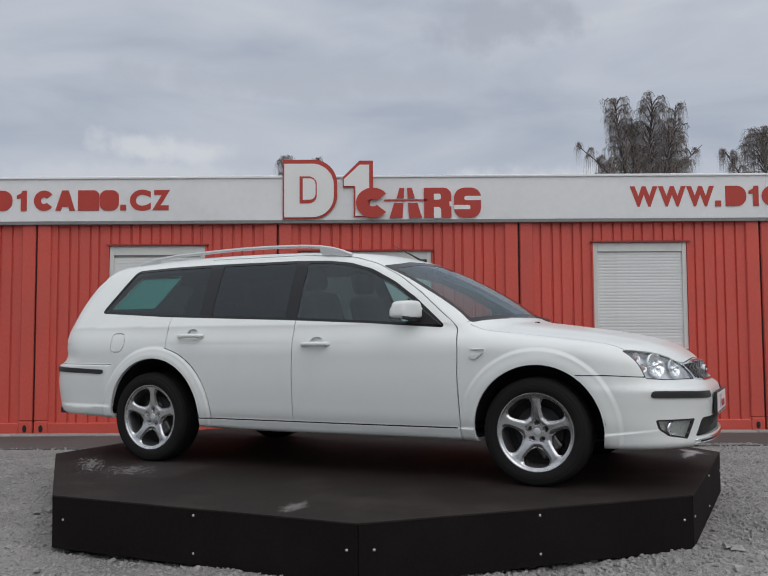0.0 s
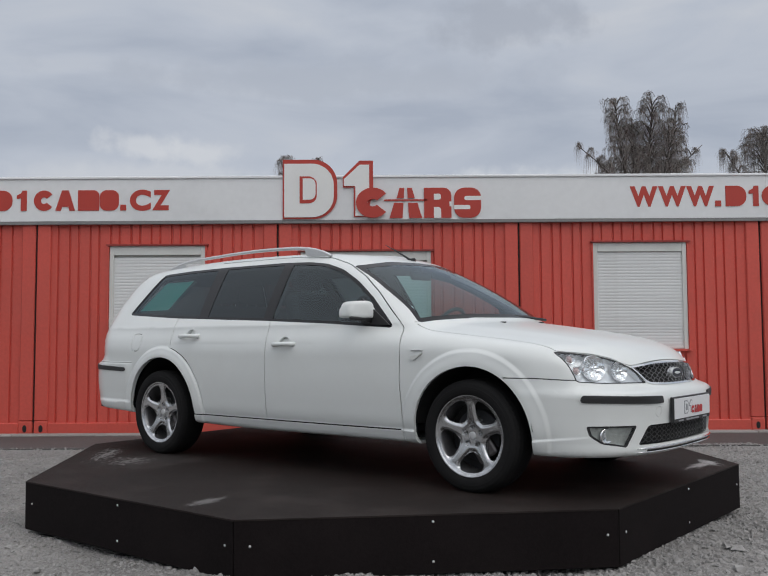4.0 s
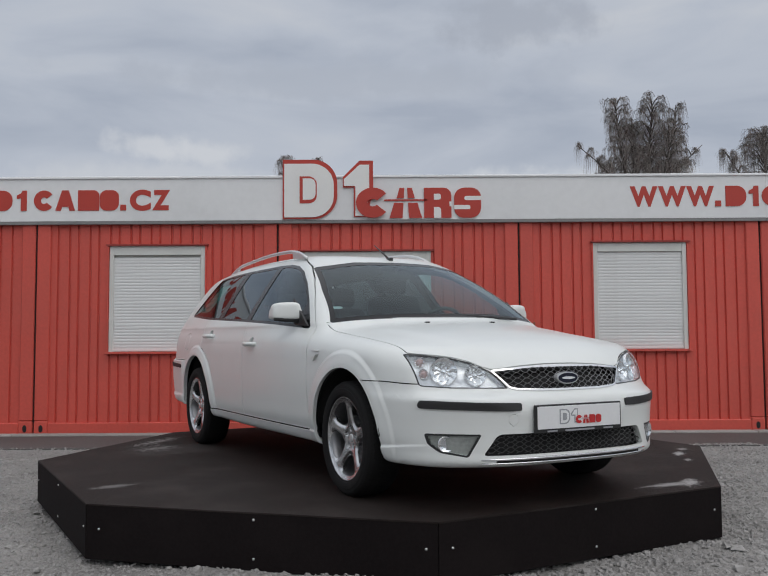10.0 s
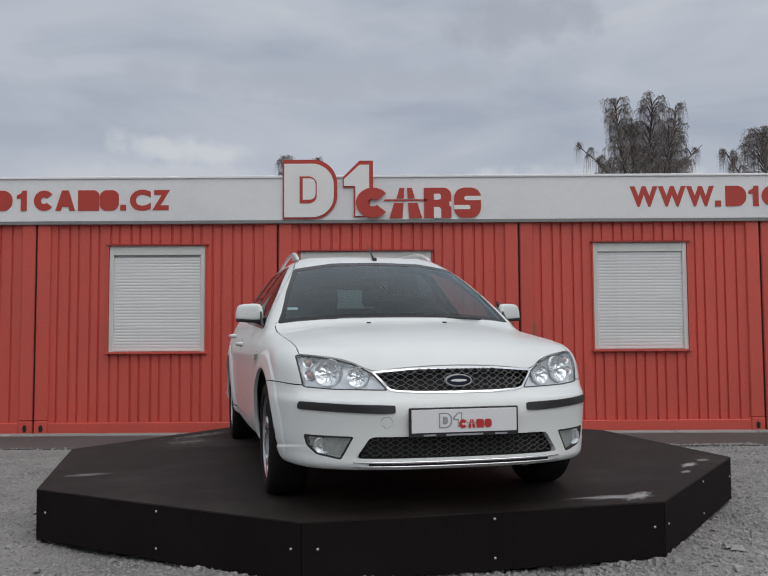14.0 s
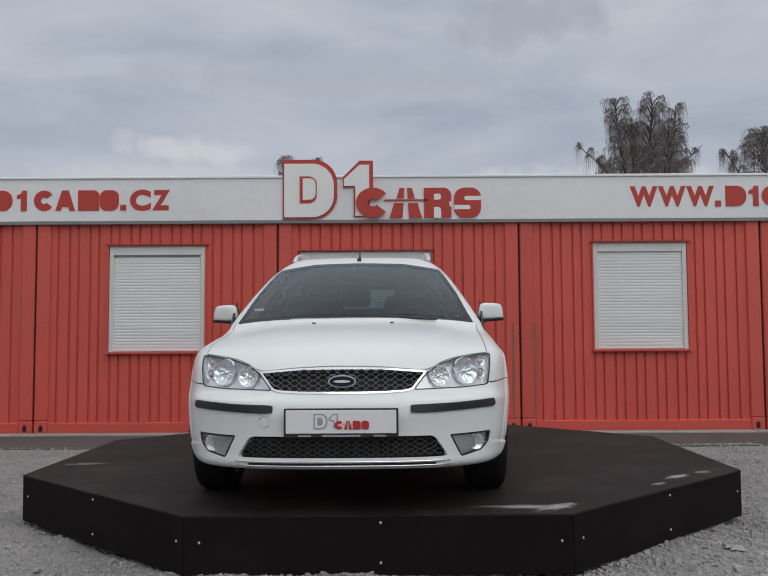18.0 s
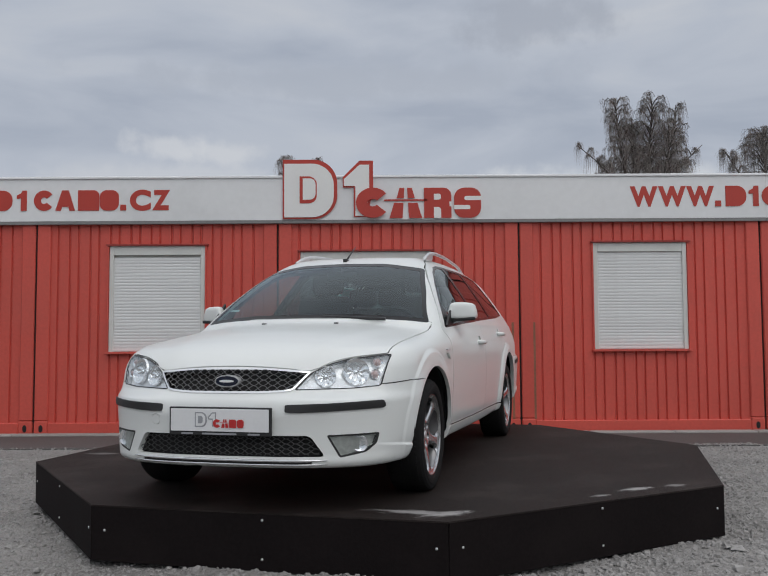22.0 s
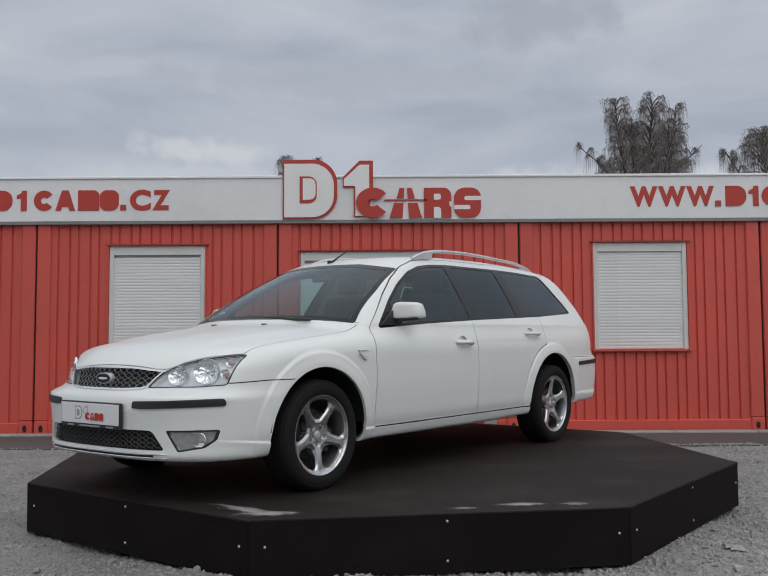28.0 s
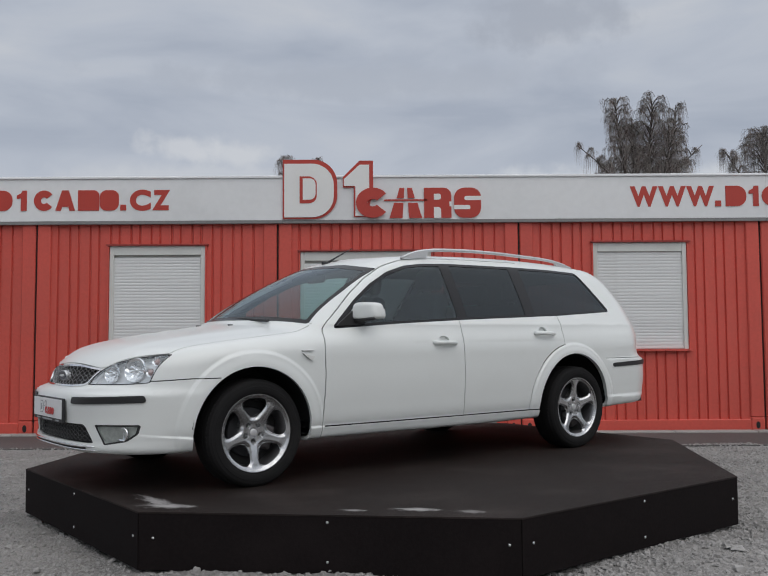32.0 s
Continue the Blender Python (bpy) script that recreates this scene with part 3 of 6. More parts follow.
def build_signs():
    y = WALL_Y - 0.038
    s = group("sign", "large white and red logo panel rising above the fascia", "sign")
    part("backing", slab(arc_plate(-1.262, -0.58, 2.665, 3.415, 0.30), y - 0.02, y - 0.002), M_SIGNRED, s, "red edged plate")
    part("face", slab(arc_plate(-1.243, -0.622, 2.685, 3.362, 0.27), y - 0.032, y - 0.02), M_SIGNWHITE, s)
    part("inlay", slab(arc_plate(-1.05, -0.835, 2.86, 3.20, 0.10), y - 0.036, y - 0.032), M_SIGNRED, s, "red rounded inlay")
    part("inlay_face", slab(arc_plate(-1.01, -0.850, 2.905, 3.175, 0.075), y - 0.039, y - 0.036), M_SIGNWHITE, s)
    up = [(-0.372, 2.69), (-0.372, 3.06), (-0.51, 3.06), (-0.51, 3.19), (-0.30, 3.40), (-0.13, 3.40), (-0.13, 3.05), (-0.2, 2.69)]
    part("backing", slab(up, y - 0.02, y - 0.002), M_SIGNRED, s)
    inn = [(-0.352, 2.70), (-0.352, 3.078), (-0.495, 3.078), (-0.495, 3.165), (-0.30, 3.345), (-0.178, 3.345), (-0.178, 3.05), (-0.22, 2.70)]
    part("face", slab(inn, y - 0.031, y - 0.02), M_SIGNWHITE, s)
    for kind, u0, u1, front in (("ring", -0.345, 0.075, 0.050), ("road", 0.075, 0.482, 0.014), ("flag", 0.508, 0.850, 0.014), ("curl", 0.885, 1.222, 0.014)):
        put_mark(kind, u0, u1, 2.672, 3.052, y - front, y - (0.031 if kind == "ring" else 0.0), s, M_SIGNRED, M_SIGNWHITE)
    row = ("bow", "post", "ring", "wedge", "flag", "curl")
    a = group("address_lettering", "red web address lettering on the white fascia", "lettering", grp="fascia addresses")
    for k in range(3):
        letters("W", 3.092 + 0.354 * k, 3.440 + 0.354 * k, 2.800, 3.058, y, a, M_SIGNRED)
    part("full_stop", box(4.158, 4.232, y - 0.006, y + 0.002, 2.800, 2.872), M_SIGNRED, a)
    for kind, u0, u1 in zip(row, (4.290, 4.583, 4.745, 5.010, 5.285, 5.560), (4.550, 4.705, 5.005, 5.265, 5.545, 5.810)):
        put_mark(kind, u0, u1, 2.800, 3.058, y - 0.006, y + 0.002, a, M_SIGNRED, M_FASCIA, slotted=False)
    part("full_stop", box(5.840, 5.914, y - 0.006, y + 0.002, 2.800, 2.872), M_SIGNRED, a)
    letters("C", 5.95, 6.21, 2.795, 3.063, y, a, M_SIGNRED)
    letters("Z", 6.23, 6.45, 2.800, 3.058, y, a, M_SIGNRED)
    b = group("address_lettering", "red web address lettering on the white fascia", "lettering", grp="fascia addresses")
    for k in range(3):
        letters("W", -6.15 + 0.354 * k, -5.802 + 0.354 * k, 2.788, 3.045, y, b, M_SIGNRED)
    part("full_stop", box(-5.06, -4.99, y - 0.006, y + 0.002, 2.788, 2.860), M_SIGNRED, b)
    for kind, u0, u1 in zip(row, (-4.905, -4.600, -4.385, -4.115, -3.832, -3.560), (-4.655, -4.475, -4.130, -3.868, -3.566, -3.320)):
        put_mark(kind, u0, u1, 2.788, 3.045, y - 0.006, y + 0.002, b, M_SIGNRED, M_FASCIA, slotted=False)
    part("full_stop", box(-3.300, -3.228, y - 0.006, y + 0.002, 2.788, 2.860), M_SIGNRED, b)
    letters("C", -3.182, -2.918, 2.783, 3.050, y, b, M_SIGNRED)
    letters("Z", -2.900, -2.680, 2.788, 3.045, y, b, M_SIGNRED)


build_signs()
# ---------------------------------------------------------------- turntable
def build_turntable():
    t = group("turntable", "black-brown octagonal car turntable with boarded skirt", "turntable")
    R, A0 = 2.425, radians(23.2)
    corners = [(R * math.cos(A0 + k * math.pi / 4), R * math.sin(A0 + k * math.pi / 4)) for k in range(8)]
    bm = slab(corners, -0.007, 0.0, "xy")
    bmesh.ops.bevel(bm, geom=[e for e in bm.edges if abs(e.verts[0].co.z) < 1e-4 and abs(e.verts[1].co.z) < 1e-4], offset=0.003, segments=2, affect="EDGES")
    part("deck", bm, M_DECK, t, "worn brown-black deck boards")
    half = R * math.sin(math.pi / 8)
    ap = R * math.cos(math.pi / 8)
    bolt = None
    for k in range(8):
        m = Matrix.Rotation(A0 + (k + 0.5) * math.pi / 4, 4, "Z")
        bm = box(ap - 0.026, ap - 0.001, -half + 0.004, half - 0.004, -0.280, -0.0075, 0.002)
        bm.transform(m)
        sk = part("skirt_board", bm, M_SKIRT, t)
        for y, z in ((0.012, -0.035), (0.012, -0.222), (-half + 0.078, -0.124), (half - 0.058, -0.124)):
            mm = m @ pose(ap - 0.001, y, z)
            if bolt is None:
                b = revolve([(0.0, 0.004), (0.004, 0.0036), (0.0064, 0.002), (0.0064, -0.002)], 10)
                b.transform(Matrix.Rotation(-math.pi / 2, 4, "Z"))
                o = part("bolt", b, M_BOLT, sk, smooth=True)
                bolt = o.data
                o.matrix_basis = mm
            else:
                share("bolt", bolt, sk, mm)
    # drum on which it turns
    part("drum", slab([(1.9 * math.cos(k * math.pi / 12), 1.9 * math.sin(k * math.pi / 12)) for k in range(24)], -0.33, -0.0075, "xy"), M_DARK, t)
    t.matrix_basis = Matrix.Translation(HUB + Vector((0, 0, DECK))) @ LEAN
    return t


turntable = build_turntable()

# ---------------------------------------------------------------- car body surface
# car space: x forward, y to its left, z up from the tyres' contact; metres
AX_F, AX_R = 1.387, -1.345
ARCH_F, ARCH_R = (1.403, 0.318, 0.367), (-1.295, 0.318, 0.386)


def smax(a, b, k):
    h = np.maximum(k - np.abs(a - b), 0.0) / k
    return np.maximum(a, b) + h * h * k * 0.25


def smin(a, b, k):
    return -smax(-a, -b, k)


def curve(x, pts):
    """A smooth line through the points (Catmull-Rom), for an array x."""
    px = np.array([p[0] for p in pts], float)
    py = np.array([p[1] for p in pts], float)
    s = np.gradient(py, px)
    xc = np.clip(x, px[0], px[-1])
    i = np.clip(np.searchsorted(px, xc) - 1, 0, len(px) - 2)
    h = px[i + 1] - px[i]
    t = (xc - px[i]) / h
    return (2 * t**3 - 3 * t**2 + 1) * py[i] + (t**3 - 2 * t**2 + t) * h * s[i] + (-2 * t**3 + 3 * t**2) * py[i + 1] + (t**3 - t**2) * h * s[i + 1]


def step(x, a, b):
    t = np.clip((x - a) / (b - a), 0, 1)
    return t * t * (3 - 2 * t)


HOOD_Z = [(0.4, 1.00), (0.9, 0.972), (1.1, 0.950), (1.3, 0.926), (1.5, 0.899), (1.7, 0.869), (1.85, 0.841), (1.95, 0.816), (2.05, 0.776), (2.12, 0.735), (2.18, 0.685), (2.24, 0.60), (2.4, 0.3)]
SIDE_W = [(0.15, 0.80), (0.235, 0.832), (0.30, 0.852), (0.34, 0.866), (0.45, 0.880), (0.58, 0.888), (0.70, 0.887), (0.76, 0.8850), (0.79, 0.8812), (0.82, 0.8745), (0.88, 0.858), (0.94, 0.837), (1.0, 0.81), (1.1, 0.76)]
PLAN_W = [(-2.6, 0.085), (-2.4, 0.062), (-2.2, 0.040), (-1.9, 0.020), (-1.5, 0.006), (-0.5, 0.0), (0.3, 0.001), (0.7, 0.008), (1.2, 0.027), (1.6, 0.047), (1.9, 0.068), (2.1, 0.098), (2.3, 0.15)]
NOSE_X = [(0.1, 2.18), (0.20, 2.235), (0.24, 2.272), (0.30, 2.276), (0.42, 2.282), (0.50, 2.290), (0.545, 2.288), (0.575, 2.255), (0.60, 2.240), (0.64, 2.228), (0.70, 2.205), (0.76, 2.165), (0.90, 2.05)]
TAIL_X = [(0.2, -2.33), (0.26, -2.385), (0.33, -2.44), (0.42, -2.468), (0.60, -2.478), (0.655, -2.470), (0.68, -2.430), (0.80, -2.405), (0.95, -2.362), (1.05, -2.318)]
ROOF_Z = [(-2.35, 1.330), (-2.15, 1.388), (-2.0, 1.407), (-1.8, 1.425), (-1.4, 1.446), (-0.9, 1.455), (-0.4, 1.448), (0.0, 1.428), (0.2, 1.408), (0.40, 1.376), (0.6, 1.333)]
FLOOR_Z = [(-2.5, 0.305), (-2.0, 0.300), (-1.6, 0.285), (-0.9, 0.252), (1.0, 0.240), (1.7, 0.226), (2.0, 0.222), (2.3, 0.224)]


def body_field(p):
    x, y, z = p[..., 0], np.abs(p[..., 1]), p[..., 2]
    # lower body
    top = z - (curve(x, HOOD_Z) - (0.115 * y**2 + 0.10 * y**4) * (0.68 - 0.10 * step(x, 1.15, 1.80)) + 0.006 * (1 - step(y - curve(x, [(0.9, 0.60), (1.5, 0.54), (2.1, 0.40), (2.3, 0.34)]), -0.07, 0.07)) - 0.006)
    w = curve(z, SIDE_W) - curve(x, PLAN_W)
    # flared wheel arches
    for cx, cz, r in (ARCH_F, ARCH_R):
        d = np.hypot(x - cx, (z - cz) * (1.0 if cx > 0 else 0.98))
        edge = 0.072 if cx > 0 else 0.056
        w = w + (0.021 - 0.008 * step(d, r + 0.015, r + edge + 0.003)) * (1 - step(d, r + edge, r + edge + 0.028)) * step(z, 0.16, 0.30)
    # skirts stand a little proud
    w = w + 0.010 * (1 - step(z, 0.309, 0.321)) * (1 - step(x, 1.6, 1.75)) * step(x, -1.7, -1.6)
    w = w + 0.013 * (1 - step(z - 0.10 * (x - 1.8), 0.299, 0.314)) * step(x, 1.70, 1.80)
    w = w + 0.012 * (1 - step(z, 0.365, 0.385)) * (1 - step(x, -1.75, -1.65))
    w = w + 0.014 * (1 - step(z, 0.655, 0.675)) * (1 - step(x, -1.75, -1.66))
    side = (y - w) * 0.97
    hi = step(z, 0.545, 0.590) * (1 - step(y, 0.70, 0.80))
    nose = (x - (curve(z, NOSE_X) - (0.10 + 0.38 * hi) * y**2 - (0.72 - 0.67 * hi) * y**4)) * 0.80
    tail = (curve(z, TAIL_X) + 0.10 * y**2 + 0.35 * y**4 - x) * 0.85
    bot = curve(x, FLOOR_Z) - z
    low = smax(side, nose, 0.10)
    low = smax(low, tail, 0.14)
    low = smax(low, top * 0.93, 0.075)
    low = smax(low, bot, 0.03)
    low = smax(low, (z - 1.01 - 0.02 * step(-x, 0, 2)), 0.06)
    # greenhouse
    roof = z - (curve(x, ROOF_Z) - 0.045 * y**2 - 0.12 * y**4)
    lean = 0.845 - 0.045 * step(x, 0.1, 1.0) - 0.60 * np.maximum(z - 0.93, 0) - 0.22 * np.maximum(z - 0.93, 0) ** 2 - curve(x, PLAN_W) * 0.9 - 0.018 * step(-x, 1.0, 2.1)
    gside = (y - lean) * 0.85
    zz = z - 0.96
    screen = (x - (1.155 - 1.097 * zz - 1.74 * zz**2 - (0.37 + 0.85 * zz) * y**2 - 0.08 * y**4)) * 0.60
    hatch = ((-2.358 + 0.36 * np.maximum(z - 0.95, -0.3) + 0.45 * np.maximum(z - 0.95, 0) ** 2 + 0.16 * y**2 + 0.25 * y**4) - x) * 0.82
    up = smax(gside, roof, 0.10)
    up = smax(up, screen, 0.055)
    up = smax(up, hatch, 0.10)
    up = np.maximum(up, 0.84 - z)
    return smin(low, up, 0.04)


def grad(p, e=0.002):
    g = np.empty_like(p)
    for a in range(3):
        d = np.zeros(3)
        d[a] = e
        g[..., a] = (body_field(p + d) - body_field(p - d)) / (2 * e)
    return g


def settle(p, rounds=4):
    for _ in range(rounds):
        g = grad(p)
        p = p - g * (body_field(p) / np.maximum((g * g).sum(-1), 0.05))[..., None] * 0.9
    return p


def skin(step_size):
    """The zero surface of the body field as triangles (dual net of a regular grid)."""
    xs = np.arange(-2.56, 2.36, step_size)
    ys = np.arange(-0.045, 0.966, step_size)
    zs = np.arange(0.14, 1.52, step_size)
    P = np.stack(np.meshgrid(xs, ys, zs, indexing="ij"), -1)
    v = np.concatenate([body_field(P[i:i + 40]) for i in range(0, len(xs), 40)])
    s = v < 0
    nx, ny, nz = s.shape
    acc = np.zeros((nx - 1, ny - 1, nz - 1, 3))
    cnt = np.zeros((nx - 1, ny - 1, nz - 1))
    quads = []
    for a in range(3):
        hi = [slice(None)] * 3
        lo = [slice(None)] * 3
        hi[a], lo[a] = slice(1, None), slice(None, -1)
        hi, lo = tuple(hi), tuple(lo)
        I = np.argwhere(s[hi] != s[lo])
        j = I.copy()
        j[:, a] += 1
        va, vb = v[tuple(I.T)], v[tuple(j.T)]
        t = va / (va - vb)
        q = P[tuple(I.T)] * (1 - t)[:, None] + P[tuple(j.T)] * t[:, None]
        b, c = [k for k in range(3) if k != a]
        cells = []
        for db, dc in ((0, 0), (1, 0), (1, 1), (0, 1)):
            k = I.copy()
            k[:, b] -= db
            k[:, c] -= dc
            cells.append(k)
        ok = np.all([np.all((k >= 0) & (k < np.array(acc.shape[:3])), 1) for k in cells], 0)
        for k in cells:
            np.add.at(acc, tuple(k[ok].T), q[ok])
            np.add.at(cnt, tuple(k[ok].T), 1)
        flip = (va < 0) != (a == 1)
        quads.append((np.stack([k[ok] for k in cells], 1), flip[ok]))
    used = cnt > 0
    idx = -np.ones(cnt.shape, int)
    idx[used] = np.arange(used.sum())
    V = settle(acc[used] / cnt[used][:, None])
    T = []
    for c, f in quads:
        q = idx[c[..., 0], c[..., 1], c[..., 2]]
        q[~f] = q[~f][:, ::-1]
        T += [q[:, [0, 1, 2]], q[:, [0, 2, 3]]]
    return V, np.concatenate(T)


class Skin:
    """A triangle net that can be split along the zero line of any function, with a tag per triangle."""

    def __init__(self, V, T):
        self.V, self.T, self.tag = V, T, np.zeros(len(T), int)

    def mid(self):
        return (self.V[self.T[:, 0]] + self.V[self.T[:, 1]] + self.V[self.T[:, 2]]) / 3

    def split(self, fn, where=None):
        g = fn(self.V)
        g = np.where(np.abs(g) < 1e-6, 1e-6, g)
        s = g[self.T] < 0
        k = s.sum(1)
        mixed = (k > 0) & (k < 3)
        if where is not None:
            mixed &= where(self.mid())
        if not mixed.any():
            return
        T, S, k = self.T[mixed], s[mixed], k[mixed]
        odd = np.where((k == 1)[:, None], S, ~S).argmax(1)
        r = np.arange(len(T))
        A, B, C = T[r, odd], T[r, (odd + 1) % 3], T[r, (odd + 2) % 3]
        U = np.unique(np.sort(np.concatenate([np.stack([A, B], 1), np.stack([A, C], 1)]), 1), axis=0)
        ga, gb = g[U[:, 0]], g[U[:, 1]]
        t = (ga / (ga - gb))[:, None]
        self.cut(U, self.V[U[:, 0]] * (1 - t) + self.V[U[:, 1]] * t)

    def cut(self, U, q):
        """New points q on the edges U (sorted pairs, in order), and all triangles on them divided to suit."""
        n0 = len(self.V)
        key = U[:, 0] * 10**7 + U[:, 1]
        T = self.T
        at = []
        for a, b in ((0, 1), (1, 2), (2, 0)):
            e = np.minimum(T[:, a], T[:, b]) * 10**7 + np.maximum(T[:, a], T[:, b])
            i = np.minimum(np.searchsorted(key, e), len(key) - 1)
            at.append(np.where(key[i] == e, i + n0, -1))
        at = np.stack(at, 1)
        k = (at >= 0).sum(1)
        self.V = np.concatenate([self.V, q])
        out, tags = [T[k == 0]], [self.tag[k == 0]]
        for n in (1, 2, 3):
            m = k == n
            if not m.any():
                continue
            t, e, tg = T[m], at[m], self.tag[m]
            r = np.arange(len(t))
            s = {1: (e >= 0), 2: (e < 0), 3: np.ones(e.shape, bool)}[n].argmax(1)
            if n == 2:
                s = (s + 1) % 3
            A, B, C = t[r, s], t[r, (s + 1) % 3], t[r, (s + 2) % 3]
            ab, bc, ca = e[r, s], e[r, (s + 1) % 3], e[r, (s + 2) % 3]
            new_t = {1: [(A, ab, C), (ab, B, C)], 2: [(ab, B, bc), (A, ab, bc), (A, bc, C)], 3: [(A, ab, ca), (ab, B, bc), (ca, bc, C), (ab, bc, ca)]}[n]
            out += [np.stack(f, 1) for f in new_t]
            tags += [tg] * len(new_t)
        self.T, self.tag = np.concatenate(out), np.concatenate(tags)

    def refine(self, mask):
        """Each triangle of the mask in four."""
        T = self.T[mask]
        U = np.unique(np.sort(np.concatenate([T[:, [0, 1]], T[:, [1, 2]], T[:, [2, 0]]]), 1), axis=0)
        self.cut(U, (self.V[U[:, 0]] + self.V[U[:, 1]]) / 2)

    def halve(self):
        """Keep the left half, cut clean along the middle."""
        self.split(lambda V: V[:, 1])
        m = self.mid()[:, 1] > 0
        self.T, self.tag = self.T[m], self.tag[m]
        used, inv = np.unique(self.T, return_inverse=True)
        self.V, self.T = self.V[used], inv.reshape(-1, 3)
        self.V[np.abs(self.V[:, 1]) < 1e-4, 1] = 0.0

    def double(self):
        """Add the mirrored half, sharing the points of the middle line."""
        n = len(self.V)
        W = self.V * np.array([1.0, -1.0, 1.0])
        other = np.where(np.abs(self.V[:, 1]) < 1e-9, np.arange(n), np.arange(n) + n)
        self.V = np.concatenate([self.V, W])
        self.T = np.concatenate([self.T, other[self.T][:, ::-1]])
        self.tag = np.concatenate([self.tag, self.tag])

    def mark(self, tag, mask):
        self.tag[mask] = tag


def poly_field(pts):
    """Signed distance to a closed outline, negative inside."""
    P = np.array(pts, float)
    Q = np.roll(P, -1, 0)

    lo, hi = P.min(0) - 0.08, P.max(0) + 0.08

    def f(u, v):
        near = (u > lo[0]) & (u < hi[0]) & (v > lo[1]) & (v < hi[1])
        out = np.ones(u.shape)
        out[near] = exact(u[near], v[near])
        return out

    def exact(u, v):
        d = np.full(u.shape, 1e9)
        ins = np.zeros(u.shape, bool)
        for (ax, ay), (bx, by) in zip(P, Q):
            ex, ey = bx - ax, by - ay
            t = np.clip(((u - ax) * ex + (v - ay) * ey) / (ex * ex + ey * ey), 0, 1)
            d = np.minimum(d, np.hypot(u - ax - t * ex, v - ay - t * ey))
            c = ((ay > v) != (by > v)) & (u < ex * (v - ay) / (ey if ey else 1e-12) + ax)
            ins ^= c
        return np.where(ins, -d, d)
    return f


def rounded(pts, r=0.03, n=4):
    """The outline with its corners rounded."""
    out = []
    m = len(pts)
    for i in range(m):
        a, b, c = (Vector((*pts[(i + k) % m], 0)) for k in (-1, 0, 1))
        d0, d1 = min(r, (a - b).length / 2.1), min(r, (c - b).length / 2.1)
        p, q = b + (a - b).normalized() * d0, b + (c - b).normalized() * d1
        for k in range(n + 1):
            t = k / n
            w = p * (1 - t) ** 2 + b * 2 * t * (1 - t) + q * t * t
            out.append((w.x, w.y))
    return out


def side_poly(pts):
    f = poly_field(pts)
    return lambda V: f(V[:, 0], V[:, 2])


def front_poly(pts):
    f = poly_field(pts)
    return lambda V: f(np.abs(V[:, 1]), V[:, 2])


DLO = rounded([(-1.890, 1.040), (-1.25, 1.003), (-0.22, 0.965), (0.35, 0.938), (0.835, 0.906), (0.79, 0.945), (0.61, 1.085), (0.44, 1.195), (0.26, 1.283), (0.08, 1.334), (-0.10, 1.356), (-0.35, 1.366), (-0.98, 1.368), (-1.40, 1.364), (-1.745, 1.352)], 0.03)
SCREEN = rounded([(-0.4, 0.968), (0.35, 0.962), (0.62, 0.944), (0.735, 0.930), (0.70, 1.00), (0.645, 1.14), (0.555, 1.312), (0.30, 1.348), (-0.4, 1.356)], 0.02)
LAMP = rounded([(0.338, 0.592), (0.405, 0.676), (0.48, 0.718), (0.56, 0.742), (0.66, 0.755), (0.744, 0.764), (0.737, 0.70), (0.720, 0.606), (0.60, 0.596)], 0.016)
GRILLE = rounded([(-0.3, 0.576), (0.19, 0.578), (0.300, 0.584), (0.335, 0.592), (0.405, 0.674), (0.395, 0.682), (0.20, 0.697), (-0.3, 0.702)], 0.012)
LOWER = rounded([(-0.3, 0.282), (0.49, 0.282), (0.500, 0.288), (0.445, 0.372), (0.425, 0.382), (-0.3, 0.384)], 0.012)
FOG = rounded([(0.510, 0.384), (0.724, 0.386), (0.712, 0.333), (0.672, 0.295), (0.566, 0.274)], 0.012)
STRIP_F = rounded([(0.325, 0.492), (0.325, 0.526), (0.38, 0.528), (0.738, 0.541), (0.746, 0.522), (0.742, 0.505), (0.38, 0.490)], 0.008)
STRIP_R = rounded([(-2.7, 0.624), (-1.765, 0.600), (-1.745, 0.612), (-1.755, 0.630), (-2.7, 0.664)], 0.006)

TAGS = {}


def tag_of(name):
    return TAGS.setdefault(name, len(TAGS) + 1)


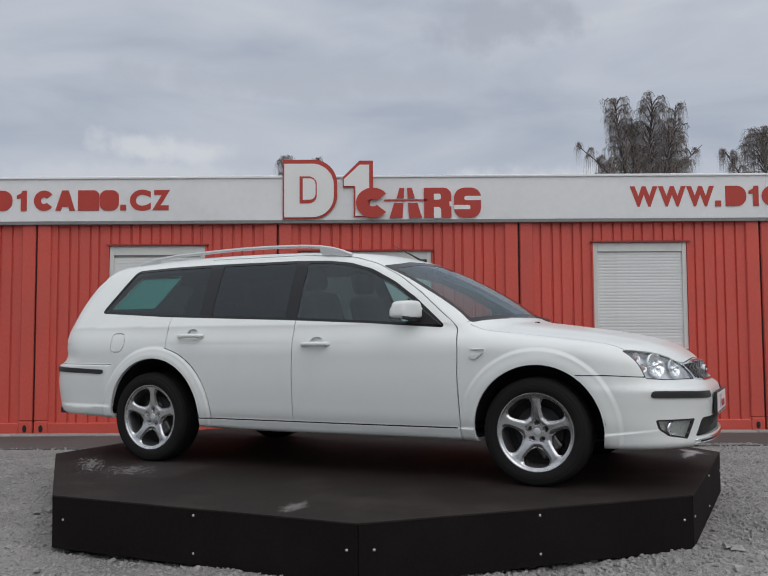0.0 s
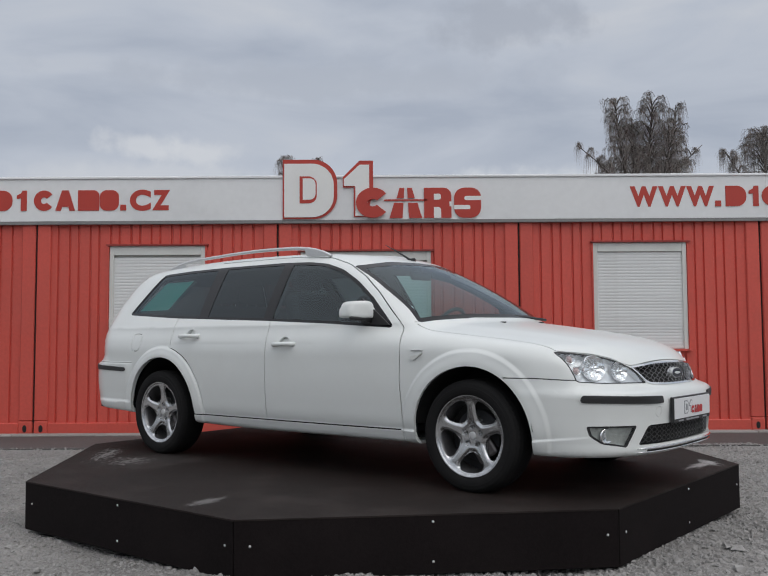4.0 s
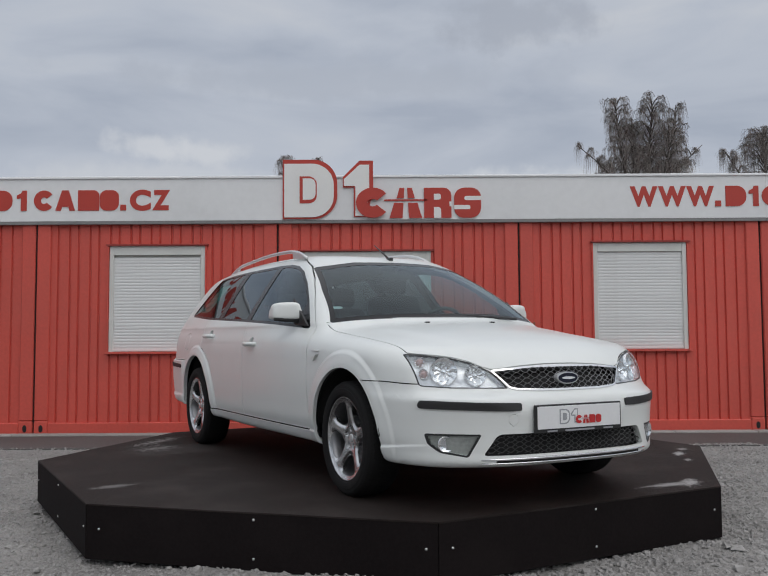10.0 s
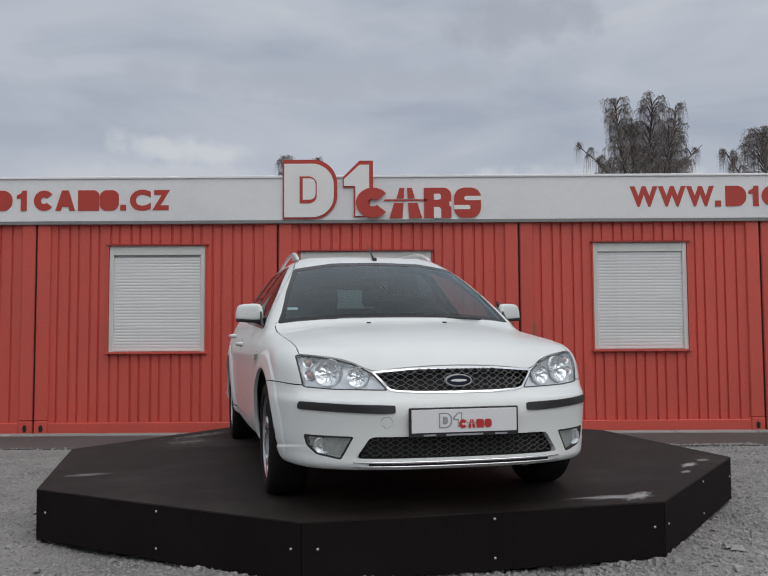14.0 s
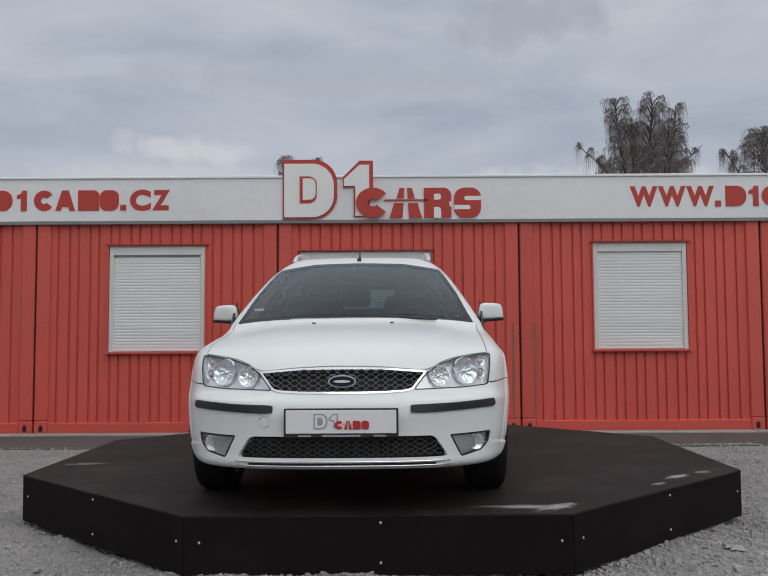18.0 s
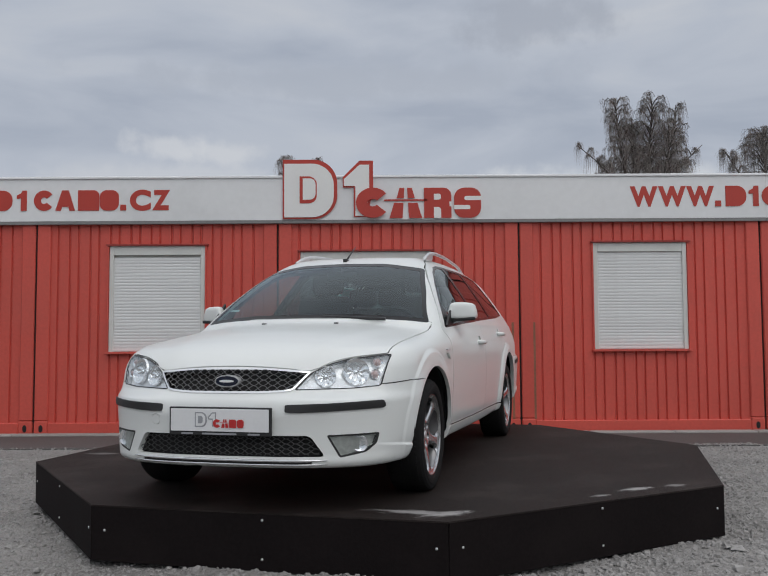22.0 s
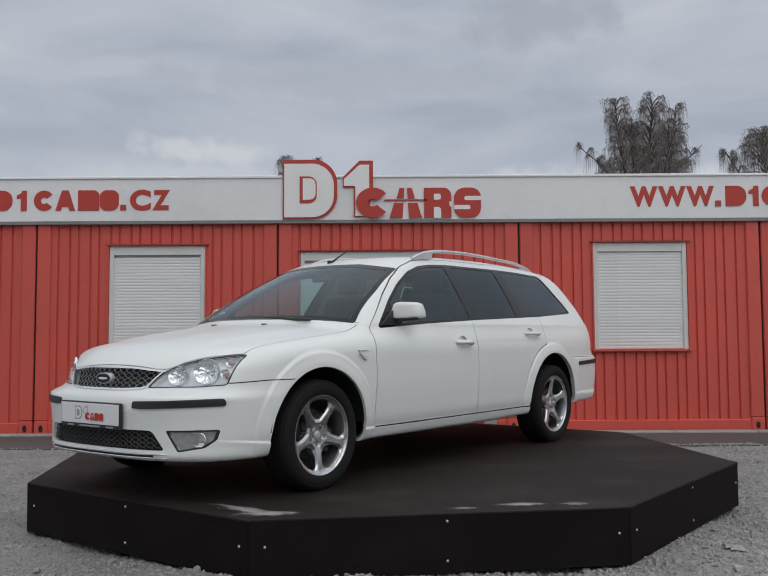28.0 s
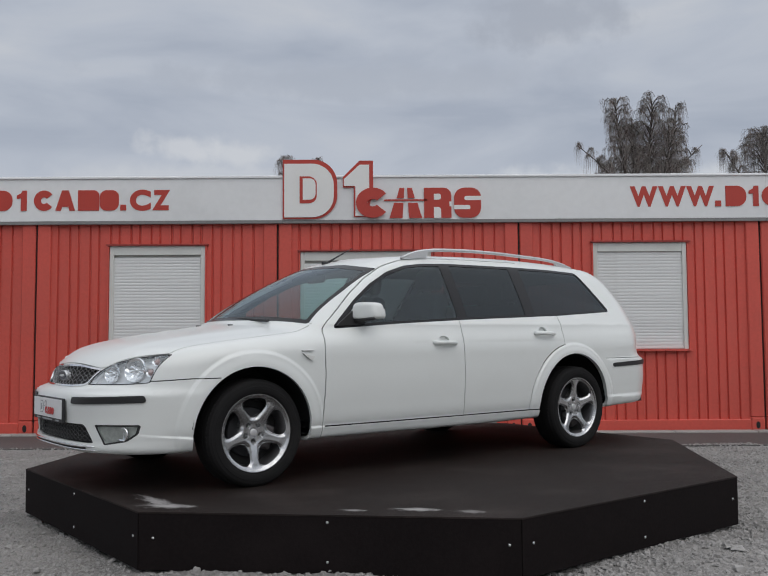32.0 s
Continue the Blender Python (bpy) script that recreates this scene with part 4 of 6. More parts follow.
def cut_body():
    sk = Skin(*skin(0.022))
    sk.halve()
    # finer where the surface folds
    for k in range(2):
        x, y, z = sk.mid().T
        fold = (np.abs(y) > 0.6) & (z < 0.335) & (z > 0.29) & (x < 1.6) & (k == 0)
        for cx, cz, r in (ARCH_F, ARCH_R):
            d = np.hypot(x - cx, z - cz) - r
            fold |= (np.abs(y) > 0.7) & (d > (-0.03, 0.07)[k]) & (d < (0.13, 0.105)[k]) & (z > 0.2)
        fold |= (x > 1.62) & (z < 0.345) & (z > 0.275)
        sk.refine(fold)
    mid = np.abs(sk.V[:, 1]) < 1e-9
    sk.V = settle(sk.V, 2)
    sk.V[mid, 1] = 0.0
    front = lambda p: p[:, 0] > 1.6
    # wheel openings
    for cx, cz, r in (ARCH_F, ARCH_R):
        fn = lambda V, cx=cx, cz=cz, r=r: np.hypot(V[:, 0] - cx, (V[:, 2] - cz) * (1.0 if cx > 0 else 0.98)) - r
        sk.split(fn)
        sk.mark(tag_of("void"), fn(sk.mid()) < 0)

    def region(name, fn, where, fine=0):
        for k in range(fine):
            m = sk.mid()
            sk.refine(where(m) & (np.abs(fn(m)) < 0.024 / (k + 1)))
        sk.split(fn, where)
        m = sk.mid()
        sk.mark(tag_of(name), (fn(m) < 0) & where(m))

    gside = lambda p: np.abs(p[:, 1]) > 0.40
    dlo = side_poly(DLO)
    region("window_trim", lambda V: dlo(V) - 0.006, gside, 1)
    inside = lambda p: (dlo(p) < 0.02) & gside(p)
    zone = lambda a0, a1, b0, b1: (lambda V: np.maximum(dlo(V) + 0.012, np.maximum(a0 + (a1 - a0) * (V[:, 2] - 0.95) / 0.40 - V[:, 0], V[:, 0] - (b0 + (b1 - b0) * (V[:, 2] - 0.95) / 0.40))))
    region("front_door_glass", zone(-0.175, -0.245, 0.62, 0.62), inside)
    region("rear_door_glass", zone(-0.855, -0.94, -0.265, -0.335), inside)
    region("quarter_glass", zone(-2.3, -2.3, -0.955, -1.05), inside)
    region("quarter_clear", side_poly(rounded([(-1.675, 1.300), (-1.280, 1.300), (-1.40, 1.065), (-1.825, 1.065)], 0.02)), inside, 1)
    scr = front_poly(SCREEN)
    fscr = lambda p: (p[:, 0] > 0.12) & (p[:, 2] > 0.90)
    region("screen_seal", scr, fscr, 1)
    region("windscreen", lambda V: scr(V) + 0.023, fscr)
    for nm, P, w in (("headlamp", LAMP, 0.0), ("grille", GRILLE, 0.0), ("lower_grille", LOWER, 0.0), ("fog_lamp", FOG, 0.0), ("bumper_strip", STRIP_F, 0.0)):
        fn = front_poly(P)
        region(nm, fn, front, 2)
        if nm in ("headlamp", "fog_lamp"):
            region(nm + "_lens", lambda V: fn(V) + (0.006 if nm == "headlamp" else 0.009), front)
        if nm == "grille":
            region("grille_hole", lambda V: fn(V) + 0.0095, front)
    region("rear_strip", side_poly(STRIP_R), lambda p: p[:, 0] < -1.6, 1)
    region("tail_lamp", side_poly(rounded([(-2.60, 0.76), (-2.36, 0.78), (-2.245, 0.98), (-2.215, 1.07), (-2.26, 1.10), (-2.60, 1.08)], 0.03)), lambda p: (p[:, 0] < -2.0) & (np.abs(p[:, 1]) > 0.56))
    region("rear_window", front_poly(rounded([(-0.3, 1.02), (0.60, 1.03), (0.55, 1.29), (0.50, 1.325), (-0.3, 1.335)], 0.03)), lambda p: (p[:, 0] < -1.8) & (p[:, 2] > 0.95))
    for nm, hx, hz in (("recess_front", -0.005, 0.822), ("recess_rear", -0.985, 0.880)):
        ring = [(hx + 0.046 * math.cos(k * math.pi / 10), hz + 0.030 * math.sin(k * math.pi / 10)) for k in range(20)]
        region(nm, side_poly(ring), lambda p, hx=hx: (np.abs(p[:, 1]) > 0.6) & (np.abs(p[:, 0] - hx) < 0.09), 2)
    # shut lines, 6 mm wide, that part the panels
    free = lambda p: np.ones(len(p), bool)
    hood_edge = lambda V: np.abs(V[:, 1]) - curve(V[:, 0], [(0.70, 0.752), (1.0, 0.748), (1.4, 0.738), (1.65, 0.728), (1.80, 0.724), (1.9, 0.722), (2.3, 0.72)])
    nose_z = lambda V: V[:, 2] - curve(np.abs(V[:, 1]), [(0.0, 0.7075), (0.1, 0.706), (0.2, 0.701), (0.3, 0.693), (0.36, 0.686), (0.395, 0.685), (0.43, 0.695), (0.48, 0.7205), (0.56, 0.7445), (0.66, 0.7575), (0.75, 0.767), (0.9, 0.78)])
    lines = []

    def line(fn, where, G=0.0028):
        sk.split(lambda V: fn(V) - G, where)
        sk.split(lambda V: fn(V) + G, where)
        m = sk.mid()
        body = sk.tag == 0
        sk.mark(tag_of("gap"), body & (np.abs(fn(m)) < G) & where(m))
        sk.split(fn, where)

    wide = lambda p: np.abs(p[:, 1]) > 0.6
    hoodz = lambda p: (p[:, 0] > 0.98) & (p[:, 2] > 0.67)
    line(hood_edge, lambda p: hoodz(p) & (nose_z(p) > 0))
    line(lambda V: V[:, 0] - (1.16 - 0.36 * V[:, 1] ** 2), lambda p: (p[:, 0] > 0.85) & (p[:, 2] > 0.86) & (np.abs(p[:, 1]) < 0.75))
    line(nose_z, lambda p: (p[:, 0] > 1.75) & (hood_edge(p) < 0))
    line(lambda V: V[:, 2] - (0.617 + 0.010 * step(V[:, 0], 2.0, 1.75)), lambda p: (p[:, 0] > 1.62) & (np.abs(p[:, 1]) > 0.62))
    door_f = lambda V: V[:, 0] - curve(V[:, 2], [(0.2, 0.955), (0.3, 0.950), (0.6, 0.936), (0.85, 0.926), (0.90, 0.912), (0.94, 0.873), (0.98, 0.820), (1.02, 0.768), (1.1, 0.66), (1.2, 0.55), (1.3, 0.33), (1.4, 0.05)])
    line(door_f, lambda p: wide(p) & (p[:, 2] > 0.23) & (p[:, 2] < 0.982), 0.0036)
    line(lambda V: dlo(V) - 0.046, lambda p: (np.abs(p[:, 1]) > 0.4) & (p[:, 2] > 0.98) & (p[:, 0] > -1.1))
    line(lambda V: V[:, 0] + 0.180, lambda p: wide(p) & (p[:, 2] > 0.315) & (p[:, 2] < 0.99))
    arch_line = lambda V: np.hypot(V[:, 0] - ARCH_R[0], V[:, 2] - ARCH_R[1]) - (ARCH_R[2] + 0.086)
    line(lambda V: V[:, 0] + 1.20, lambda p: wide(p) & (p[:, 2] > 0.775) & (p[:, 2] < 1.02))
    line(arch_line, lambda p: wide(p) & (p[:, 0] > -1.20) & (p[:, 2] > 0.315) & (p[:, 2] < 0.80))
    line(lambda V: V[:, 2] - 0.315, lambda p: wide(p) & (p[:, 0] > -0.92) & (p[:, 0] < 0.93), 0.0044)
    line(lambda V: V[:, 2] - 0.668, lambda p: (p[:, 0] < -1.68))
    sk.double()
    line(lambda V: np.hypot(V[:, 1] + 0.365, V[:, 2] - 0.45) - 0.026, lambda p: (p[:, 0] > 1.9) & (np.abs(p[:, 1] + 0.365) < 0.04), 0.0012)
    flap = side_poly(rounded([(-1.70, 0.755), (-1.60, 0.755), (-1.575, 0.80), (-1.575, 0.86), (-1.60, 0.885), (-1.70, 0.885)], 0.03))
    line(flap, lambda p: (p[:, 1] < -0.6) & (p[:, 0] < -1.5) & (p[:, 2] > 0.7) & (p[:, 2] < 0.93))
    m = sk.mid()
    x, y, z = m.T
    b = sk.tag == 0
    ay = np.abs(y)
    on_hood = (x > 1.16 - 0.36 * y**2) & (hood_edge(m) < 0) & (nose_z(m) > 0)
    bump_f = (x > 1.60) & (((z < 0.617 + 0.010 * step(x, 2.0, 1.75))) | ((nose_z(m) < 0) & (ay < 0.45) & (x > 2.0)))
    side = ay > 0.5
    door1 = side & (x < 0.96) & (x > -0.18) & (z > 0.315) & (door_f(m) < 0) & (z < 0.99) | (side & (x > -0.18) & (z > 0.985) & (dlo(m) < 0.046))
    door2 = side & (x < -0.18) & (z > 0.315) & (z < 1.03) & ((x > -1.20) & (arch_line(m) > 0))
    fender = (x > 0.85) & (door_f(m) > 0) & ~on_hood & ~bump_f & (z < 0.97) & ((x > 1.16 - 0.36 * y**2) | (ay > 0.70))
    bump_r = (x < -1.60) & (z < 0.668)
    tail = (x < -2.0) & (z > 0.668) & (ay < 0.66)
    sill = side & (z <= 0.315) & (x > -0.95) & (x < 1.1)
    flp = (flap(m) < 0) & (y < -0.6)
    for nm, mask in (("rear_quarter", b), ("fender", b & fender), ("hood", b & on_hood), ("front_bumper", b & bump_f), ("front_door", b & door1), ("rear_door", b & door2), ("sill_panel", b & sill), ("rear_bumper", b & bump_r), ("tailgate", b & tail), ("fuel_flap", b & flp)):
        sk.mark(tag_of(nm), mask)
    # roof and pillars: above the belt
    sk.mark(tag_of("roof"), (sk.tag == TAGS["rear_quarter"]) & (z > 1.372) & (ay < 0.66))
    return sk


def net_part(name, V, N, T, material, parent, flange=0.012, offset=0.0, label="", thick=0.0):
    """A panel from triangles of the body net, its rim folded inwards."""
    if not len(T):
        return None
    used, inv = np.unique(T, return_inverse=True)
    T = inv.reshape(-1, 3)
    P, M = V[used] + N[used] * offset, N[used]
    E = np.concatenate([T[:, [0, 1]], T[:, [1, 2]], T[:, [2, 0]]])
    key = np.sort(E, 1)
    _, first, cnt = np.unique(key, axis=0, return_index=True, return_counts=True)
    rim = E[first[cnt == 1]]
    n = len(P)
    verts = [P]
    faces = [tuple(t) for t in T]
    if flange and len(rim):
        ids = np.unique(rim)
        back = {int(k): n + i for i, k in enumerate(ids)}
        verts.append(P[ids] - M[ids] * flange)
        faces += [(int(b), int(a), back[int(a)], back[int(b)]) for a, b in rim]
    me = bpy.data.meshes.new(name)
    me.from_pydata(np.concatenate(verts).tolist(), [], [tuple(int(k) for k in f) for f in faces])
    me.materials.append(material)
    me.polygons.foreach_set("use_smooth", [True] * len(me.polygons))
    nt = len(T)
    loops = M[T.ravel()].tolist()
    for f in me.polygons[nt:]:
        loops += [tuple(f.normal)] * f.loop_total
    me.normals_split_custom_set(loops)
    o = new(name, me)
    o.parent = parent
    if label:
        tagged(o, label)
    return o
def nose_at(y, z):
    """How far forward the body reaches at y, z."""
    a, b = 1.2, 2.5
    for _ in range(30):
        m = (a + b) / 2
        if float(body_field(np.array([[m, y, z]]))[0]) < 0:
            a = m
        else:
            b = m
    return a


def fluted_bowl(r, deep, n):
    """A dish round the y axis, open to the front, its wall folded into flat flutes."""
    bm = bmesh.new()
    rings = []
    for i, t in enumerate((0.2, 0.45, 0.7, 0.9, 1.0)):
        ring = []
        for k in range(n):
            a = 2 * math.pi * (k + 0.5 * (i % 2)) / n
            fold = 0.0018 * (1 if k % 2 else -1) * (r / 0.06) * (t < 0.95)
            ring.append(bm.verts.new((r * t * math.cos(a), -deep * (1 - t * t) + fold, r * t * math.sin(a))))
        rings.append(ring)
    rings.append([bm.verts.new((r * 1.06 * math.cos(2 * math.pi * k / n), -0.012, r * 1.06 * math.sin(2 * math.pi * k / n))) for k in range(n)])
    bm.faces.new(rings[0])
    for p, q in zip(rings, rings[1:]):
        for k in range(n):
            bm.faces.new((p[k], p[(k + 1) % n], q[(k + 1) % n], q[k]))
    bmesh.ops.recalc_face_normals(bm, faces=bm.faces)
    return bm


def build_car():
    car = group("estate_car", "clean white estate car parked on the turntable", "car")
    sk = cut_body()
    V, T, tag = sk.V, sk.T, sk.tag
    N = grad(V)
    N /= np.maximum(np.linalg.norm(N, axis=1), 1e-6)[:, None]
    # keep triangles facing outwards
    fn = np.cross(V[T[:, 1]] - V[T[:, 0]], V[T[:, 2]] - V[T[:, 0]])
    bad = (fn * N[T].sum(1)).sum(1) < 0
    T[bad] = T[bad][:, ::-1]
    y = V[T].mean(1)[:, 1]

    def take(name, sgn=0):
        m = tag == TAGS.get(name, -1)
        if sgn:
            m &= (y * sgn) > 0
        return T[m]
    P = {}
    P["hood"] = net_part("hood", V, N, take("hood"), M_PAINT, car)
    net_part("front_bumper", V, N, take("front_bumper"), M_PAINT, car, 0.03)
    net_part("rear_bumper", V, N, take("rear_bumper"), M_PAINT, car, 0.03)
    gate = net_part("tailgate", V, N, take("tailgate"), M_PAINT, car)
    net_part("rear_window", V, N, take("rear_window"), M_REARGLASS, gate, 0.004, -0.004)
    net_part("roof", V, N, take("roof"), M_PAINT, car)
    net_part("body_shell", V, N, take("rear_quarter"), M_PAINT, car, 0.03)
    net_part("fuel_flap", V, N, take("fuel_flap"), M_PAINT, car)
    scr = net_part("windscreen", V, N, take("windscreen"), M_GLASS, car, 0.004, -0.002, "tinted windscreen with a black edge")
    net_part("seal", V, N, take("screen_seal"), M_GLOSSBLACK, scr, 0.006, -0.001)
    for s, sd in ((1, "left"), (-1, "right")):
        P["door" + sd] = door = net_part("front_door", V, N, take("front_door", s), M_PAINT, car, 0.02)
        P["rdoor" + sd] = rdoor = net_part("rear_door", V, N, take("rear_door", s), M_PAINT, car, 0.02)
        net_part("fender", V, N, take("fender", s), M_PAINT, car, 0.02)
        net_part("sill_panel", V, N, take("sill_panel", s), M_PAINT, car, 0.02)
        net_part("window_trim", V, N, take("window_trim", s), M_GLOSSBLACK, car, 0.01, -0.001, "black window surround and pillars")
        net_part("window", V, N, take("front_door_glass", s), M_GLASS, door, 0.004, -0.004)
        net_part("window", V, N, take("rear_door_glass", s), M_PRIVACY, rdoor, 0.004, -0.004, "dark tinted side window")
        qw = net_part("quarter_window", V, N, take("quarter_glass", s), M_PRIVACY, car, 0.004, -0.004, "dark tinted side window")
        net_part("pane", V, N, take("quarter_clear", s), M_PRIVACY if s > 0 else M_GLASS, qw, 0.004, -0.004)
        if s < 0:
            # Sheet added only to give this pane its teal tint.
            net_part("teal_backing", V, N, take("quarter_clear", s), M_TEAL, qw, 0.006, -0.022, "dull teal sheet added behind the pane for its tint")
        net_part("bumper_strip", V, N, take("bumper_strip", s), M_TRIM, car, 0.02, 0.008, "black rubber bumper strip")
        net_part("rear_bumper_strip", V, N, take("rear_strip", s), M_TRIM, car, 0.02, 0.006, "black rubber bumper strip")
        lamp = net_part("headlamp", V, N, take("headlamp_lens", s), M_LENS, car, 0.004, -0.001, "clear-lensed headlamp")
        net_part("bezel", V, N, take("headlamp", s), M_TRIM, lamp, 0.012, -0.001)
        net_part("reflector", V, N, take("headlamp_lens", s), M_REFLECT, lamp, -0.034, -0.036, "silver faceted reflector")
        fog = net_part("fog_lamp", V, N, take("fog_lamp_lens", s), M_LENS, car, 0.004, -0.006, "clear fog lamp in the bumper")
        net_part("bezel", V, N, take("fog_lamp", s), M_TRIM, fog, 0.018, -0.001)
        net_part("reflector", V, N, take("fog_lamp_lens", s), M_FOGDISH, fog, -0.013, -0.016, "dull grey fog lamp dish")
        for py, pz, r, deep in ((0.604, 0.677, 0.066, 0.026), (0.470, 0.657, 0.051, 0.022), (0.688, 0.722, 0.026, 0.012), (0.686, 0.664, 0.025, 0.012)):
            nx = nose_at(py, pz)
            out = grad(np.array([[nx, py, pz]]))[0]
            aim = pose(nx - (0.014 if r > 0.04 else 0.020), s * py, pz) @ Matrix.Rotation(s * 0.92 * math.atan2(out[1], out[0]), 4, "Z") @ Matrix.Rotation(-0.20, 4, "Y") @ Matrix.Rotation(-math.pi / 2, 4, "Z")
            bm = fluted_bowl(r, deep, 20 if r > 0.04 else 14)
            bm.transform(aim)
            bowl = part("bowl", bm, M_BOWL, lamp, "round bright fluted lamp bowl")
            if r > 0.04:
                bm = revolve([(0.0, -0.008), (0.009, -0.0105), (0.0125, -0.019), (0.0125, -0.03)], 12)
                bm.transform(aim)
                part("bulb_shield", bm, M_CHROME, bowl, "", True)
            else:
                bm = bmesh.new()
                bmesh.ops.create_uvsphere(bm, u_segments=12, v_segments=8, radius=0.014, matrix=aim @ pose(0, -0.008, 0))
                part("indicator_bulb", bm, M_ORANGE, bowl, "dull pink-amber indicator bulb", True)
        px = nose_at(0.645, 0.335) - 0.010
        bm = revolve([(0.0, -0.01), (0.01, -0.008), (0.026, -0.010), (0.036, 0.0), (0.040, 0.0), (0.040, -0.01)], 20)
        bm.transform(pose(px, s * 0.645, 0.335) @ Matrix.Rotation(s * 0.35, 4, "Z") @ Matrix.Rotation(-math.pi / 2, 4, "Z"))
        part("bowl", bm, M_BOWL, fog, "", True)
        # handles
        for hx, hz, door_ in ((-0.015, 0.806, door), (-0.995, 0.864, rdoor)):
            wy = 0.878 if hx > -0.5 else 0.872
            bm = bmesh.new()
            rod([(hx - 0.095, s * (wy - 0.012), hz - 0.004), (hx - 0.075, s * (wy + 0.018), hz - 0.002), (hx - 0.03, s * (wy + 0.030), hz), (hx + 0.04, s * (wy + 0.030), hz), (hx + 0.085, s * (wy + 0.020), hz + 0.001), (hx + 0.105, s * (wy - 0.012), hz)], 0.0145, 10, bm)
            h = part("door_handle", bm, M_PAINT, door_, "", True)
            net_part("handle_recess", V, N, take("recess_front" if hx > -0.5 else "recess_rear", s), M_PAINT, door_, -0.010, -0.020)
        # indicator repeater and badge on the fender
        bm = slab(rounded([(1.015, 0.735), (1.085, 0.748), (1.10, 0.755), (1.05, 0.716), (1.03, 0.716)], 0.01), s * 0.855, s * 0.880)
        part("side_repeater", bm, M_WINFRAME, car, "small clear side repeater")
        bm = box(1.02, 1.10, s * 0.866 - 0.009, s * 0.866 + 0.009, 0.768, 0.774, 0.001)
        part("side_badge", bm, M_RAIL, car, "thin chrome badge bar")
        # door mirror
        bm = bmesh.new()
        bmesh.ops.create_cube(bm, size=1.0)
        bmesh.ops.subdivide_edges(bm, edges=bm.edges[:], cuts=7, use_grid_fill=True)
        for v in bm.verts:
            p = v.co * 2
            q = Vector((p.x, p.y, p.z))
            e = 4.0 if p.z > 0 else 9.0
            l4 = (abs(p.x) ** e + abs(p.y) ** e + abs(p.z) ** e) ** (1 / e)
            q = q / l4
            tap = 1.0 - 0.10 * (q.y + 1) * 0.5 * (q.z + 1) * 0.5
            q.y *= 1.0 - 0.13 * (q.z + 1) * 0.5
            front = 1.0 if q.x < 0 else 0.8
            v.co = Vector((0.625 + q.x * 0.055 * front - 0.035 * q.y, s * (0.874 + q.y * 0.086), 1.014 + q.z * 0.053 * tap))
        mir = part("door_mirror", bm, M_PAINT, door, "white door mirror on a black foot", True)
        bm = slab(rounded([(s * 0.788, 0.965), (s * 0.945, 0.972), (s * 0.945, 1.050), (s * 0.80, 1.055)], 0.025), 0.572, 0.578, "yz")
        part("mirror_glass", bm, M_CHROME, mir)
        bm = rod([(0.665, s * 0.79, 0.952), (0.655, s * 0.84, 0.958), (0.635, s * 0.955, 0.960)], 0.024, 10, None, [1.2, 0.7, 0.4])
        part("mirror_foot", bm, M_TRIM, mir, "black plastic mirror foot", True)
        bm = slab([(0.60, 0.925), (0.815, 0.918), (0.66, 1.04), (0.60, 1.085)], s * 0.80, s * 0.812)
        part("mirror_sail", bm, M_TRIM, mir)
        net_part("tail_lamp", V, N, take("tail_lamp", s), M_REDLAMP, car, 0.02, 0.006, "red and clear tail lamp")
        # roof rail
        pts = []
        for k in range(25):
            u = k / 24
            x = 0.05 - 1.87 * u
            rail_y = 0.49 - 0.08 * u
            zr = float(curve(np.array([x]), ROOF_Z)[0]) - 0.045 * rail_y**2 - 0.12 * rail_y**4
            lift = float(curve(np.array([x]), [(-1.82, -0.008), (-1.72, 0.012), (-1.6, 0.025), (-1.2, 0.034), (-0.9, 0.041), (-0.5, 0.045), (-0.22, 0.041), (-0.08, 0.026), (0.05, -0.008)])[0])
            pts.append((x, s * rail_y, zr + lift))
        rail = part("roof_rail", rod(pts, 0.0125, 10, None, [1.0] * 25), M_RAIL, car, "silver-grey roof rail", True)
        for xa, xb in ((0.02, -0.20), (-1.80, -1.62)):
            prof = [(xa + (xb - xa) * k / 6, max(0.0, float(curve(np.array([xa + (xb - xa) * k / 6]), [(-1.82, 0.0), (-1.72, 0.014), (-1.6, 0.027), (-0.22, 0.043), (-0.08, 0.028), (0.05, 0.0)])[0]))) for k in range(7)]
            roof_at = lambda x: float(curve(np.array([x]), ROOF_Z)[0]) - 0.019
            outline = [(x, roof_at(x) + h + 0.004) for x, h in prof] + [(x - (xb - xa) * 0.1, roof_at(x) - 0.012) for x, h in prof[::-1]]
            fy = 0.487 if xa > -1 else 0.416
            part("rail_foot", slab(outline, s * (fy - 0.011), s * (fy + 0.011)), M_RAIL, rail)
        # wheelhouse liners
        for cx, cz, r in (ARCH_F, ARCH_R):
            bm = bmesh.new()
            prev = None
            for k in range(25):
                a = math.pi * (0.03 + 0.94 * k / 24)
                ring = [bm.verts.new((cx + (r + 0.012) * math.cos(a), s * yy, cz + (r + 0.012) * math.sin(a))) for yy in (0.838, 0.52)]
                ring.append(bm.verts.new((cx, s * 0.52, cz)))
                if prev:
                    bm.faces.new((prev[0], prev[1], ring[1], ring[0]))
                    bm.faces.new((prev[1], prev[2], ring[2], ring[1]))
                prev = ring
            part("wheelhouse", bm, M_DARK, car, "dark wheel well")
